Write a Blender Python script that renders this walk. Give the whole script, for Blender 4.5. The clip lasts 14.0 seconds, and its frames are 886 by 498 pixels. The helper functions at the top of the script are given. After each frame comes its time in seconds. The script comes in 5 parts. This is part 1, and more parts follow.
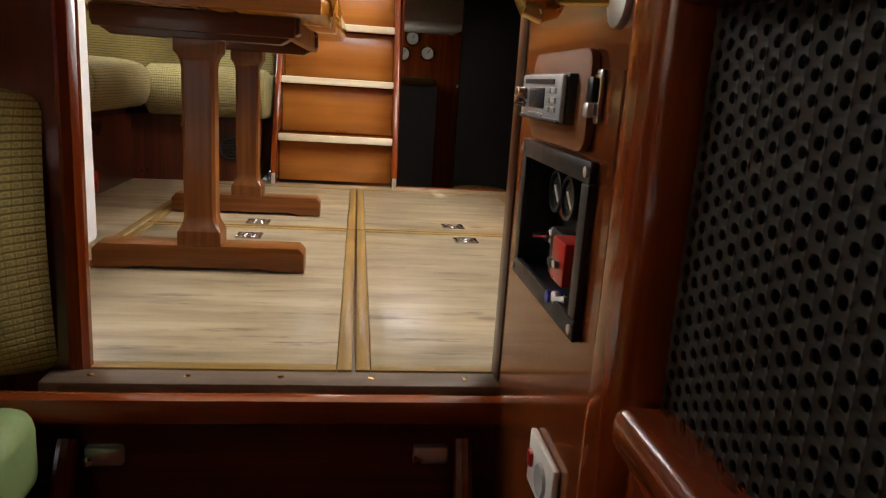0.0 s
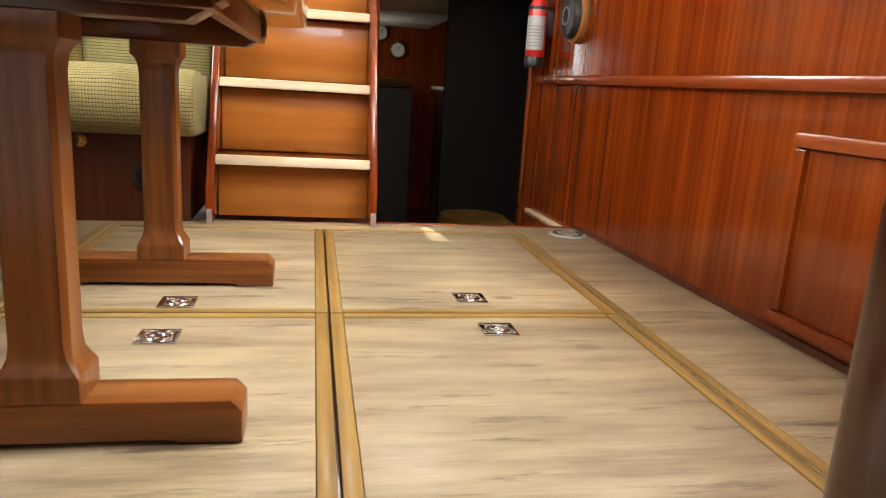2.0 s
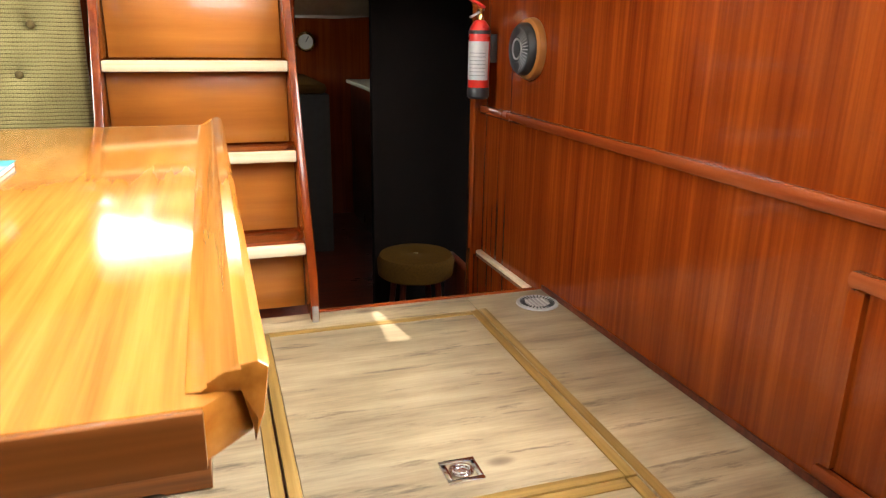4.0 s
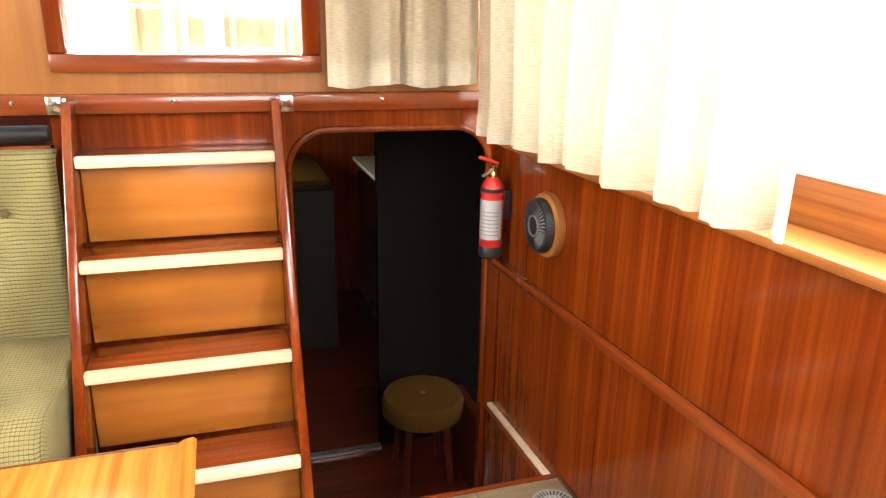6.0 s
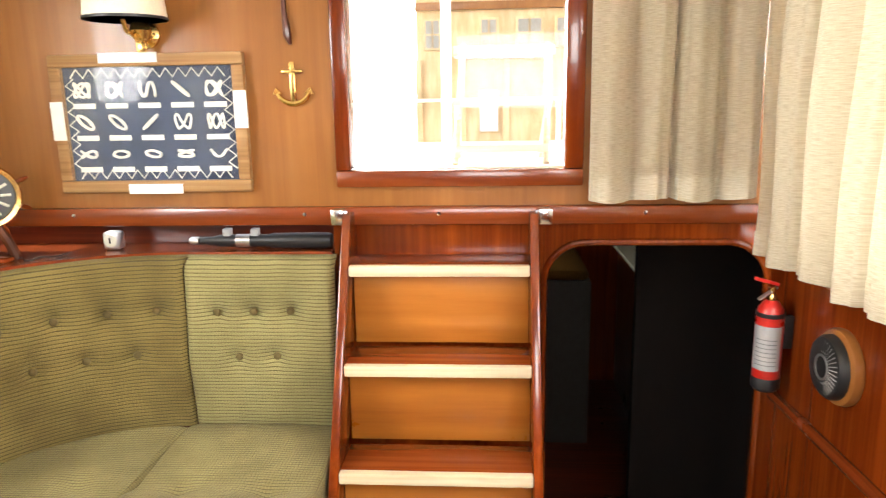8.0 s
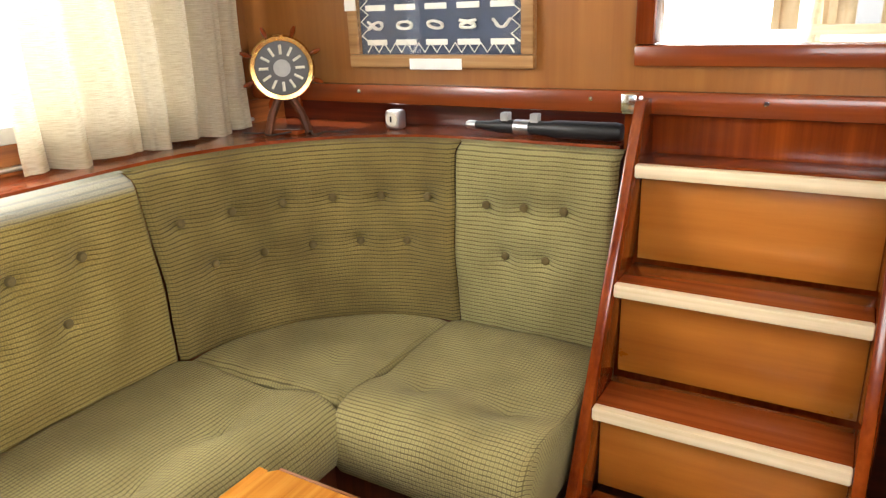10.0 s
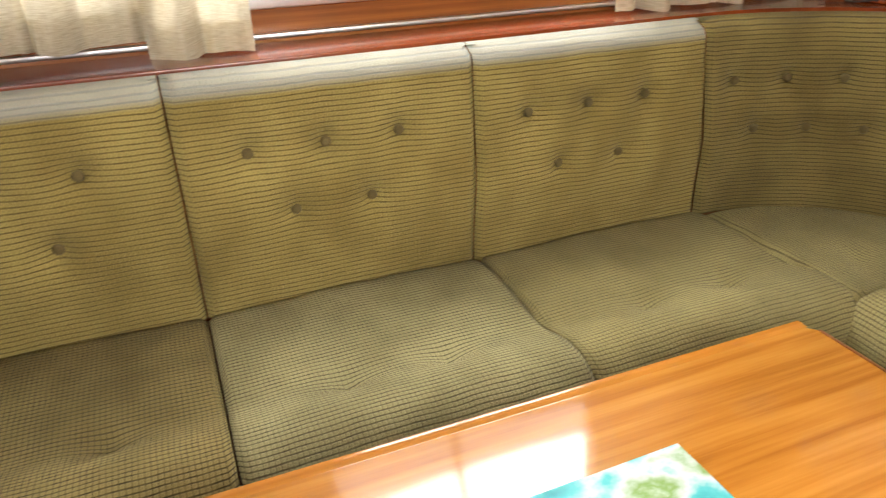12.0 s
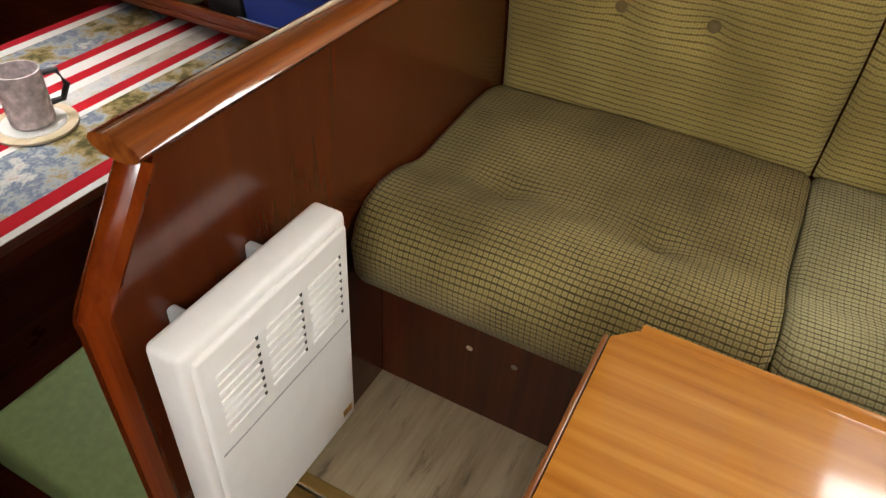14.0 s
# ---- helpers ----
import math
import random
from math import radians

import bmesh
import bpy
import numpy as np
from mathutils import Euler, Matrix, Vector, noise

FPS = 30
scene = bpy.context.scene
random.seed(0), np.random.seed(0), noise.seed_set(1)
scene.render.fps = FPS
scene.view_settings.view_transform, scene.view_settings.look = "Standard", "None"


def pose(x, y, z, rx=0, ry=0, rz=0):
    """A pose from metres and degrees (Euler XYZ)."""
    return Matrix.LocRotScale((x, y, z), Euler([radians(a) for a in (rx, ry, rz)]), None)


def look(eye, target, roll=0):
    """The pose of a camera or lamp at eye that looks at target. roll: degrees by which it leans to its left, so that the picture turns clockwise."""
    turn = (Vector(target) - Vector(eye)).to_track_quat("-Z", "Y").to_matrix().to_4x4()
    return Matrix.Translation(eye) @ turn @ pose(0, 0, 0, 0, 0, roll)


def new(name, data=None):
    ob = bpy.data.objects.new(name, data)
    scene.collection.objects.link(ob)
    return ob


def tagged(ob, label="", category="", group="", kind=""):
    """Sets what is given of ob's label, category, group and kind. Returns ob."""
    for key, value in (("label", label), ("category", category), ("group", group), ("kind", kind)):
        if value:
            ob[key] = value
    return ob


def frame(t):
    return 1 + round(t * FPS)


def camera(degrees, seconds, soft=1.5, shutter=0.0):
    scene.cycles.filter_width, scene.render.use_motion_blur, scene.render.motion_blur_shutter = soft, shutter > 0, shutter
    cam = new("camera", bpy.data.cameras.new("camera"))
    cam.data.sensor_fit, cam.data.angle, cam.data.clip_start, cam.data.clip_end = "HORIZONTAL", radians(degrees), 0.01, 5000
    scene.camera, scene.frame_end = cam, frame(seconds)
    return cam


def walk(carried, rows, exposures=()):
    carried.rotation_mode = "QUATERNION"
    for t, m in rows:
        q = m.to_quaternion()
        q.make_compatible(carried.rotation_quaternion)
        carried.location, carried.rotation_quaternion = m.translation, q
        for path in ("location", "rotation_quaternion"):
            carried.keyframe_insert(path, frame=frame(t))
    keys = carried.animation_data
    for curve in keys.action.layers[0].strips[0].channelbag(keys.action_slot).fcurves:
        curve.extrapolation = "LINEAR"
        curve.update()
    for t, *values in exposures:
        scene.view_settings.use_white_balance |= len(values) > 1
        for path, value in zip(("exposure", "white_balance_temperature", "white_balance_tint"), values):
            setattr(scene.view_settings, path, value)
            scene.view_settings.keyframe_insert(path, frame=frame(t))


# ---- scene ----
cam = camera(64.5, 14.0, 1.2, 0.15)
PATH = [
    (0, (-0.009, -0.31, 0.492), (0.246, 1.62, 0.035), 3.7),
    (0.3, (-0.031, -0.215, 0.52), (0.216, 1.72, 0.08), 2.5),
    (0.5, (-0.062, -0.114, 0.497), (0.285, 1.809, 0.07), 3.4),
    (1, (-0.073, 0.136, 0.488), (0.242, 2.064, 0.059), 3.2),
    (1.5, (-0.044, 0.356, 0.5), (0.246, 2.295, 0.103), 3.2),
    (2, (-0.042, 0.518, 0.501), (0.328, 2.43, 0.048), 3.6),
    (2.5, (-0.072, 0.661, 0.556), (0.371, 2.553, 0.085), 2.5),
    (3, (-0.067, 0.783, 0.681), (0.514, 2.607, 0.1), 2.0),
    (3.2, (-0.082, 0.841, 0.693), (0.499, 2.667, 0.121), 2.0),
    (5.3, (-0.042, 1.171, 1.146), (0.595, 2.955, 0.501), -1.3),
    (5.5, (-0.025, 1.227, 1.168), (0.602, 3.021, 0.544), 0.5),
    (6, (0.02, 1.315, 1.334), (0.594, 3.136, 0.741), 1.0),
    (6.5, (-0.016, 1.316, 1.429), (0.529, 3.151, 0.851), -1.5),
    (7, (-0.016, 1.306, 1.462), (0.483, 3.195, 1.033), 0.7),
    (7.5, (-0.062, 1.32, 1.46), (0.31, 3.246, 1.069), 0.4),
    (8, (0.049, 1.422, 1.469), (-0.09, 3.372, 1.047), -1.0),
    (8.2, (0.128, 1.459, 1.462), (-0.222, 3.384, 1.046), -2.7),
    (10.3, (0.069, 1.764, 1.355), (-0.977, 3.317, 0.654), -1.8),
    (10.5, (0.067, 1.758, 1.349), (-1.047, 3.254, 0.628), -1.5),
    (11, (0.037, 1.713, 1.341), (-1.317, 2.968, 0.573), -0.5),
    (11.5, (0.008, 1.622, 1.339), (-1.536, 2.593, 0.52), -1.1),
    (12, (-0.001, 1.515, 1.325), (-1.654, 2.164, 0.405), -1.6),
    (12.5, (-0.034, 1.412, 1.278), (-1.772, 1.628, 0.312), -0.8),
    (13, (-0.102, 1.41, 1.23), (-1.81, 1.258, 0.2), 0.9),
    (13.5, (-0.139, 1.384, 1.204), (-1.696, 0.87, 0.06), 3.0),
    (14, (-0.149, 1.379, 1.177), (-1.524, 0.719, -0.117), 3.9),
]
walk(cam, [(t, look(eye, target, roll)) for t, eye, target, roll in PATH],
     exposures=[(0.0, 0.2), (0.8, 0.46), (2.0, 0.74), (3.2, 0.8), (5.5, 1.08), (6.8, 1.06), (8.2, 0.68), (10.3, 0.22), (12.0, -0.02), (14.0, -0.42)])

# ---- light ----
world = bpy.data.worlds.new("sky")
scene.world = world
world.use_nodes = True
wn = world.node_tree
sky = wn.nodes.new("ShaderNodeTexSky")
sky.sky_type, sky.sun_disc = "NISHITA", False
SUN_DIR = Vector((-0.20, 1.0, 2.35)).normalized()
sky.sun_elevation = math.asin(SUN_DIR.z)
sky.sun_rotation = math.atan2(SUN_DIR.x, SUN_DIR.y)
wn.links.new(sky.outputs[0], wn.nodes["Background"].inputs[0])
wn.nodes["Background"].inputs[1].default_value = 0.15
sun = new("sun", bpy.data.lights.new("sun", "SUN"))
sun.data.energy, sun.data.angle, sun.data.color = 5.0, radians(0.5), (1.0, 0.95, 0.86)
sun.matrix_world = look(SUN_DIR * 20, (0, 0, 0))


def window_light(name, at, toward, w, h, watts, color=(1.0, 0.98, 0.95)):
    lamp = new(name, bpy.data.lights.new(name, "AREA"))
    lamp.data.shape, lamp.data.size, lamp.data.size_y = "RECTANGLE", w, h
    lamp.data.energy, lamp.data.color = watts, color
    lamp.matrix_world = look(at, toward)
    return lamp


# sky light in the openings of the windows
window_light("window_light_port", (-1.84, 2.28, 1.68), (0, 2.30, 0.7), 1.2, 0.46, 34)
window_light("window_light_starboard", (1.24, 1.82, 1.72), (-0.1, 2.25, 0.6), 0.95, 0.42, 46)
# Added forward fill, set in an assumed windscreen opening that stays unseen.
window_light("forward_fill_light", (0.30, 0.79, 1.63), (0.10, 3.2, 0.9), 0.95, 0.5, 17)
# Added overhead fill for the lower cabin, as if through an unseen hatch.
hatch = window_light("lower_cabin_fill", (-1.0, -0.35, 1.69), (-1.0, -0.34, 0), 0.48, 0.48, 6)
hatch.data.spread = radians(75)
window_light("portlight_lower_cabin", (-1.83, -0.22, 0.86), (0, -0.22, 0.7), 0.9, 0.36, 5)
# Added fill for an unseen source in the aft cabin; its wall is solid.
window_light("aft_cabin_fill", (-0.03, 5.35, 0.72), (1.0, 5.6, 0.6), 0.35, 0.25, 2.0)


# ---- materials ----
def shader(name, rough=0.5, metal=0.0, color=(0.5, 0.5, 0.5), coat=0.0, spec=0.5):
    m = bpy.data.materials.new(name)
    m.use_nodes = True
    b = m.node_tree.nodes["Principled BSDF"]
    b.inputs["Base Color"].default_value = (*color, 1)
    b.inputs["Roughness"].default_value, b.inputs["Metallic"].default_value = rough, metal
    b.inputs["Coat Weight"].default_value = coat
    b.inputs["Coat Roughness"].default_value = 0.12
    b.inputs["Specular IOR Level"].default_value = spec
    return m, m.node_tree, b


def node(tree, kind, **values):
    n = tree.nodes.new(kind)
    for k, v in values.items():
        n.inputs[k.replace("_", " ")].default_value = v
    return n


def coords(tree, scale, source="Object", turn=(0, 0, 0)):
    tc = tree.nodes.new("ShaderNodeTexCoord")
    mp = tree.nodes.new("ShaderNodeMapping")
    mp.inputs["Scale"].default_value = scale
    mp.inputs["Rotation"].default_value = turn
    tree.links.new(tc.outputs[source], mp.inputs[0])
    return mp.outputs[0]


def ramp(tree, fac, stops):
    r = tree.nodes.new("ShaderNodeValToRGB")
    while len(r.color_ramp.elements) < len(stops):
        r.color_ramp.elements.new(0.5)
    for e, (p, c) in zip(r.color_ramp.elements, stops):
        e.position, e.color = p, (*c, 1)
    tree.links.new(fac, r.inputs[0])
    return r.outputs[0]


def blend(tree, fac, a, b, mode="MIX"):
    n = tree.nodes.new("ShaderNodeMix")
    n.data_type, n.blend_type = "RGBA", mode
    for sock, v in ((n.inputs[0], fac), (n.inputs[6], a), (n.inputs[7], b)):
        if isinstance(v, (int, float)):
            sock.default_value = v
        elif isinstance(v, tuple):
            sock.default_value = (*v, 1)
        else:
            tree.links.new(v, sock)
    return n.outputs[2]


def relief(tree, b, height, strength, distance=0.002):
    n = node(tree, "ShaderNodeBump", Strength=strength, Distance=distance)
    tree.links.new(height, n.inputs["Height"])
    tree.links.new(n.outputs[0], b.inputs["Normal"])


def noise_of(tree, vec, scale, detail=4.0, rough=0.55):
    n = node(tree, "ShaderNodeTexNoise", Scale=scale, Detail=detail, Roughness=rough)
    tree.links.new(vec, n.inputs["Vector"])
    return n.outputs["Fac"]


def wood(name, dark, mid, light, along="z", fine=90.0, rough=0.3, coat=0.3, stripe=0.5, vary=0.0, spread=0.13):
    """Varnished timber whose grain runs along one axis."""
    m, t, b = shader(name, rough, coat=coat)
    long, wide = 1.6, fine
    sc = {"x": (long, wide, wide), "y": (wide, long, wide), "z": (wide, wide, long)}[along]
    v = coords(t, sc)
    big = noise_of(t, coords(t, tuple(c * 0.22 for c in sc)), 1.0, 3.0)
    fine_n = noise_of(t, v, 1.0, 5.0, 0.6)
    mix = blend(t, stripe * 0.75, fine_n, big)
    col = ramp(t, mix, [(0.5 - spread, dark), (0.5, mid), (0.5 + spread, light)])
    blot = noise_of(t, coords(t, (2.2, 2.2, 2.2)), 1.0, 3.0)
    shade = ramp(t, blot, [(0.3, (0.82, 0.80, 0.78)), (0.7, (1.12, 1.12, 1.12))])
    col = blend(t, 0.8, col, shade, "MULTIPLY")
    if vary:
        info = t.nodes.new("ShaderNodeObjectInfo")
        tone = ramp(t, info.outputs["Random"], [(0.0, (1 - vary,) * 3), (1.0, (1 + vary,) * 3)])
        col = blend(t, 1.0, col, tone, "MULTIPLY")
    t.links.new(col, b.inputs["Base Color"])
    b.inputs["Specular IOR Level"].default_value = 0.36
    b.inputs["Coat Roughness"].default_value = 0.07
    worn = ramp(t, noise_of(t, coords(t, (5, 5, 5)), 1.0, 5.0), [(0.3, (rough * 0.9,) * 3), (0.75, (rough * 1.15,) * 3)])
    t.links.new(worn, b.inputs["Roughness"])
    relief(t, b, fine_n, 0.04, 0.0005)
    return m


def plain(name, color, rough=0.5, metal=0.0, coat=0.0, grain=0.12, size=30.0, bump=0.05):
    """Paint, plastic, metal or vinyl with slight mottling."""
    m, t, b = shader(name, rough, metal, color, coat)
    n = noise_of(t, coords(t, (size,) * 3), 1.0, 5.0)
    lo = tuple(c * (1 - grain) for c in color)
    hi = tuple(min(1.0, c * (1 + grain)) for c in color)
    t.links.new(ramp(t, n, [(0.3, lo), (0.7, hi)]), b.inputs["Base Color"])
    r = ramp(t, n, [(0.3, (rough * 0.85,) * 3), (0.7, (min(1, rough * 1.2),) * 3)])
    t.links.new(r, b.inputs["Roughness"])
    if bump:
        relief(t, b, n, bump, 0.001)
    return m


MAHOG = wood("mahogany_varnished", (0.102, 0.0135, 0.0023), (0.174, 0.0285, 0.0038), (0.262, 0.053, 0.0066), "z", 62, 0.18, 0.3, 0.65, 0.0, 0.19)
MAHOG_DEEP = wood("mahogany_deep", (0.060, 0.0115, 0.003), (0.085, 0.0165, 0.004), (0.112, 0.023, 0.005), "z", 45, 0.22, 0.35, 0.7, 0.0, 0.26)
PORTWOOD = wood("port_side_mahogany", (0.20, 0.06, 0.014), (0.31, 0.105, 0.024), (0.40, 0.15, 0.037), "y", 60, 0.3, 0.2)
# Near-black with little reflection: the dark of unlit places put into the colour.
DEEP_SHADE = plain("deep_shade_wood", (0.006, 0.004, 0.003), 0.9, grain=0.4, size=12)
DEEP_SHADE.node_tree.nodes["Principled BSDF"].inputs["Specular IOR Level"].default_value = 0.1
MAHOG_CAP = wood("mahogany_cap", (0.14, 0.032, 0.007), (0.25, 0.066, 0.013), (0.36, 0.108, 0.021), "x", 60, 0.12, 0.8)
MAHOG_X = wood("mahogany_along", (0.12, 0.021, 0.006), (0.21, 0.042, 0.009), (0.30, 0.072, 0.016), "x", 45, 0.24, 0.4, 0.6, 0.0, 0.24)
MAHOG_Y = wood("mahogany_rail", (0.10, 0.016, 0.005), (0.19, 0.036, 0.008), (0.27, 0.064, 0.014), "y", 45, 0.24, 0.4, 0.6, 0.0, 0.22)
CABINET = wood("mahogany_cabinet", (0.125, 0.025, 0.005), (0.165, 0.037, 0.007), (0.205, 0.052, 0.010), "z", 40, 0.2, 0.4, 0.7, 0.0, 0.2)
# Jamb mahogany darkened: the shade on its side is in the colour.
JAMB = wood("mahogany_jamb_shaded", (0.018, 0.005, 0.002), (0.034, 0.008, 0.003), (0.055, 0.012, 0.004), "z", 60, 0.3, 0.3)
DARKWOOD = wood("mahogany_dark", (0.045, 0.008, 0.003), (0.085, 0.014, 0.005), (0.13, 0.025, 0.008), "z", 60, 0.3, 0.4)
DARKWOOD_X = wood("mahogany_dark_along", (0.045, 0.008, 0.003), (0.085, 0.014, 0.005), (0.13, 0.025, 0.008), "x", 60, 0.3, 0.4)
HONEY = wood("teak_honey", (0.215, 0.078, 0.018), (0.285, 0.112, 0.027), (0.350, 0.150, 0.040), "z", 40, 0.32, 0.25, 0.7, 0.0, 0.24)
RISER = wood("ladder_riser", (0.29, 0.086, 0.011), (0.44, 0.150, 0.021), (0.555, 0.215, 0.038), "x", 26, 0.30, 0.3, 0.8, 0.0, 0.20)
TABLE = wood("table_teak", (0.29, 0.098, 0.012), (0.43, 0.168, 0.024), (0.53, 0.235, 0.042), "y", 52, 0.12, 0.35, 0.30, 0.0, 0.17)
LEGWOOD = wood("table_leg", (0.10, 0.029, 0.006), (0.16, 0.051, 0.010), (0.22, 0.077, 0.018), "z", 60, 0.32, 0.2)
LEGWOOD_X = wood("table_foot", (0.12, 0.035, 0.007), (0.19, 0.062, 0.012), (0.26, 0.093, 0.022), "x", 60, 0.32, 0.2)
EDGE = wood("table_edge", (0.05, 0.014, 0.004), (0.088, 0.026, 0.007), (0.13, 0.042, 0.012), "x", 60, 0.3, 0.3)
TRIM = wood("brass_oak_trim", (0.19, 0.112, 0.027), (0.265, 0.160, 0.041), (0.34, 0.218, 0.066), "y", 60, 0.4, 0.1)
TRIM_X = wood("brass_oak_trim_across", (0.19, 0.112, 0.027), (0.265, 0.160, 0.041), (0.34, 0.218, 0.066), "x", 60, 0.4, 0.1)
NOSING = wood("pale_nosing", (0.60, 0.48, 0.30), (0.70, 0.58, 0.39), (0.78, 0.67, 0.48), "x", 50, 0.55, 0.0)


def laminate():
    m, t, b = shader("floor_laminate", 0.42, coat=0.08)
    v = coords(t, (2.2, 13, 12))
    n = noise_of(t, v, 1.0, 8.0, 0.62)
    base = ramp(t, n, [(0.30, (0.18, 0.133, 0.078)), (0.43, (0.295, 0.230, 0.140)), (0.56, (0.385, 0.310, 0.195)), (0.70, (0.455, 0.377, 0.25))])
    fine = noise_of(t, coords(t, (5, 160, 40)), 1.0, 5.0, 0.6)
    base = blend(t, 0.28, base, ramp(t, fine, [(0.36, (0.62, 0.60, 0.57)), (0.64, (1.16, 1.16, 1.14))]), "MULTIPLY")
    mark = noise_of(t, coords(t, (3.2, 22, 9)), 1.0, 6.0, 0.7)
    base = blend(t, ramp(t, mark, [(0.565, (0, 0, 0)), (0.66, (0.72, 0.72, 0.72))]), base, (0.065, 0.042, 0.025))
    tone = noise_of(t, coords(t, (1.4, 2.6, 2)), 1.0, 3.0)
    base = blend(t, 0.8, base, ramp(t, tone, [(0.34, (0.74, 0.74, 0.75)), (0.66, (1.12, 1.10, 1.05))]), "MULTIPLY")
    knots = node(t, "ShaderNodeTexVoronoi", Scale=1.0, Randomness=1.0)
    t.links.new(coords(t, (2.6, 5.2, 3)), knots.inputs["Vector"])
    k = ramp(t, knots.outputs["Distance"], [(0.0, (1, 1, 1)), (0.05, (0.7, 0.7, 0.7)), (0.10, (0, 0, 0))])
    base = blend(t, k, base, (0.14, 0.09, 0.052))
    t.links.new(base, b.inputs["Base Color"])
    relief(t, b, fine, 0.08, 0.001)
    return m


FLOOR = laminate()


def upholstery(name, light, dark, line, period=0.0115, across=0.4, top_light=False):
    """Ribbed moquette: dark lines across the cloth and small woven squares between them, in metres of cloth."""
    m, t, b = shader(name, 0.9, spec=0.2)
    uv = coords(t, (1, 1, 1), "UV")
    bend = node(t, "ShaderNodeTexNoise", Scale=14.0, Detail=2.0)
    t.links.new(uv, bend.inputs["Vector"])
    wob = t.nodes.new("ShaderNodeVectorMath")
    wob.operation = "SCALE"
    t.links.new(bend.outputs["Color"], wob.inputs[0])
    wob.inputs["Scale"].default_value = 0.006
    add = t.nodes.new("ShaderNodeVectorMath")
    t.links.new(uv, add.inputs[0]), t.links.new(wob.outputs[0], add.inputs[1])
    sep = t.nodes.new("ShaderNodeSeparateXYZ")
    t.links.new(add.outputs[0], sep.inputs[0])

    def wave(sock, per):
        mul = t.nodes.new("ShaderNodeMath")
        mul.operation = "MULTIPLY"
        t.links.new(sock, mul.inputs[0])
        mul.inputs[1].default_value = 2 * math.pi / per
        s = t.nodes.new("ShaderNodeMath")
        s.operation = "SINE"
        t.links.new(mul.outputs[0], s.inputs[0])
        return s.outputs[0]

    ribs = wave(sep.outputs["Y"], period)
    cross = wave(sep.outputs["X"], period * 0.9)
    squares = t.nodes.new("ShaderNodeMath")
    squares.operation = "MULTIPLY"
    t.links.new(ribs, squares.inputs[0]), t.links.new(cross, squares.inputs[1])
    tone = noise_of(t, coords(t, (5, 5, 5)), 1.0, 4.0)
    col = ramp(t, tone, [(0.32, dark), (0.66, light)])
    weave = ramp(t, squares.outputs[0], [(0.0, (1.08, 1.07, 1.02)), (0.55, (0.80, 0.80, 0.78))])
    col = blend(t, 0.9, col, weave, "MULTIPLY")
    lines = ramp(t, ribs, [(0.30, (0, 0, 0)), (0.95, (1, 1, 1))])
    lines = blend(t, 1.0, lines, ramp(t, cross, [(0.55, (0, 0, 0)), (0.95, (across,) * 3)]), "LIGHTEN")
    broken = ramp(t, noise_of(t, coords(t, (40, 40, 40)), 1.0, 3.0), [(0.25, (0.6,) * 3), (0.6, (0.98,) * 3)])
    col = blend(t, blend(t, 1.0, lines, broken, "MULTIPLY"), col, line)
    # Cushion tops turn paler by height: window light put into the colour.
    if top_light:
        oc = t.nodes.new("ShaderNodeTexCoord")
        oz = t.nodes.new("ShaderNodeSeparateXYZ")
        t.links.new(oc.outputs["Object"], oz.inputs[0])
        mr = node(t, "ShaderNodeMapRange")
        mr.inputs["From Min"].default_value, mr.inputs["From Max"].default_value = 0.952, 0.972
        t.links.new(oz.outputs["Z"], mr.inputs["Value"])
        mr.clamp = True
        paler = blend(t, 0.54, col, (0.40, 0.43, 0.43))
        col = blend(t, mr.outputs[0], col, paler)
    t.links.new(col, b.inputs["Base Color"])
    b.inputs["Sheen Weight"].default_value = 0.06
    hgt = blend(t, 0.5, lines, noise_of(t, coords(t, (900, 900, 1), "UV"), 1.0, 2.0))
    inv = t.nodes.new("ShaderNodeInvert")
    t.links.new(hgt, inv.inputs["Color"])
    relief(t, b, inv.outputs[0], 0.8, 0.003)
    return m


CLOTH = upholstery("moquette_olive", (0.375, 0.295, 0.098), (0.240, 0.180, 0.052), (0.122, 0.088, 0.027), 0.0115, 0.35)
CLOTH_SEAT = upholstery("moquette_seat", (0.350, 0.302, 0.132), (0.222, 0.186, 0.074), (0.100, 0.080, 0.034), 0.0105, 0.75)
# Browner, darker and greyer, paler copies of the seat cloth for single cushions.
CLOTH_SEAT_BROWN = upholstery("moquette_seat_brown", (0.330, 0.264, 0.104), (0.168, 0.130, 0.044), (0.040, 0.029, 0.010), 0.0105, 0.75)
CLOTH_SEAT_PALER = upholstery("moquette_seat_paler", (0.410, 0.372, 0.195), (0.235, 0.208, 0.098), (0.066, 0.054, 0.024), 0.0105, 0.6)
CLOTH_TOP = upholstery("moquette_olive_toplit", (0.375, 0.295, 0.098), (0.240, 0.180, 0.052), (0.122, 0.088, 0.027), 0.0115, 0.35, top_light=True)
# Darker, browner copy of the olive cloth for the curved corner back.
CLOTH_CORNER = upholstery("moquette_corner_dark", (0.270, 0.212, 0.072), (0.160, 0.120, 0.038), (0.078, 0.056, 0.020), 0.0115, 0.35)
CLOTH_AFT = upholstery("moquette_greenish", (0.365, 0.330, 0.150), (0.255, 0.226, 0.098), (0.115, 0.092, 0.034), 0.0115, 0.35)


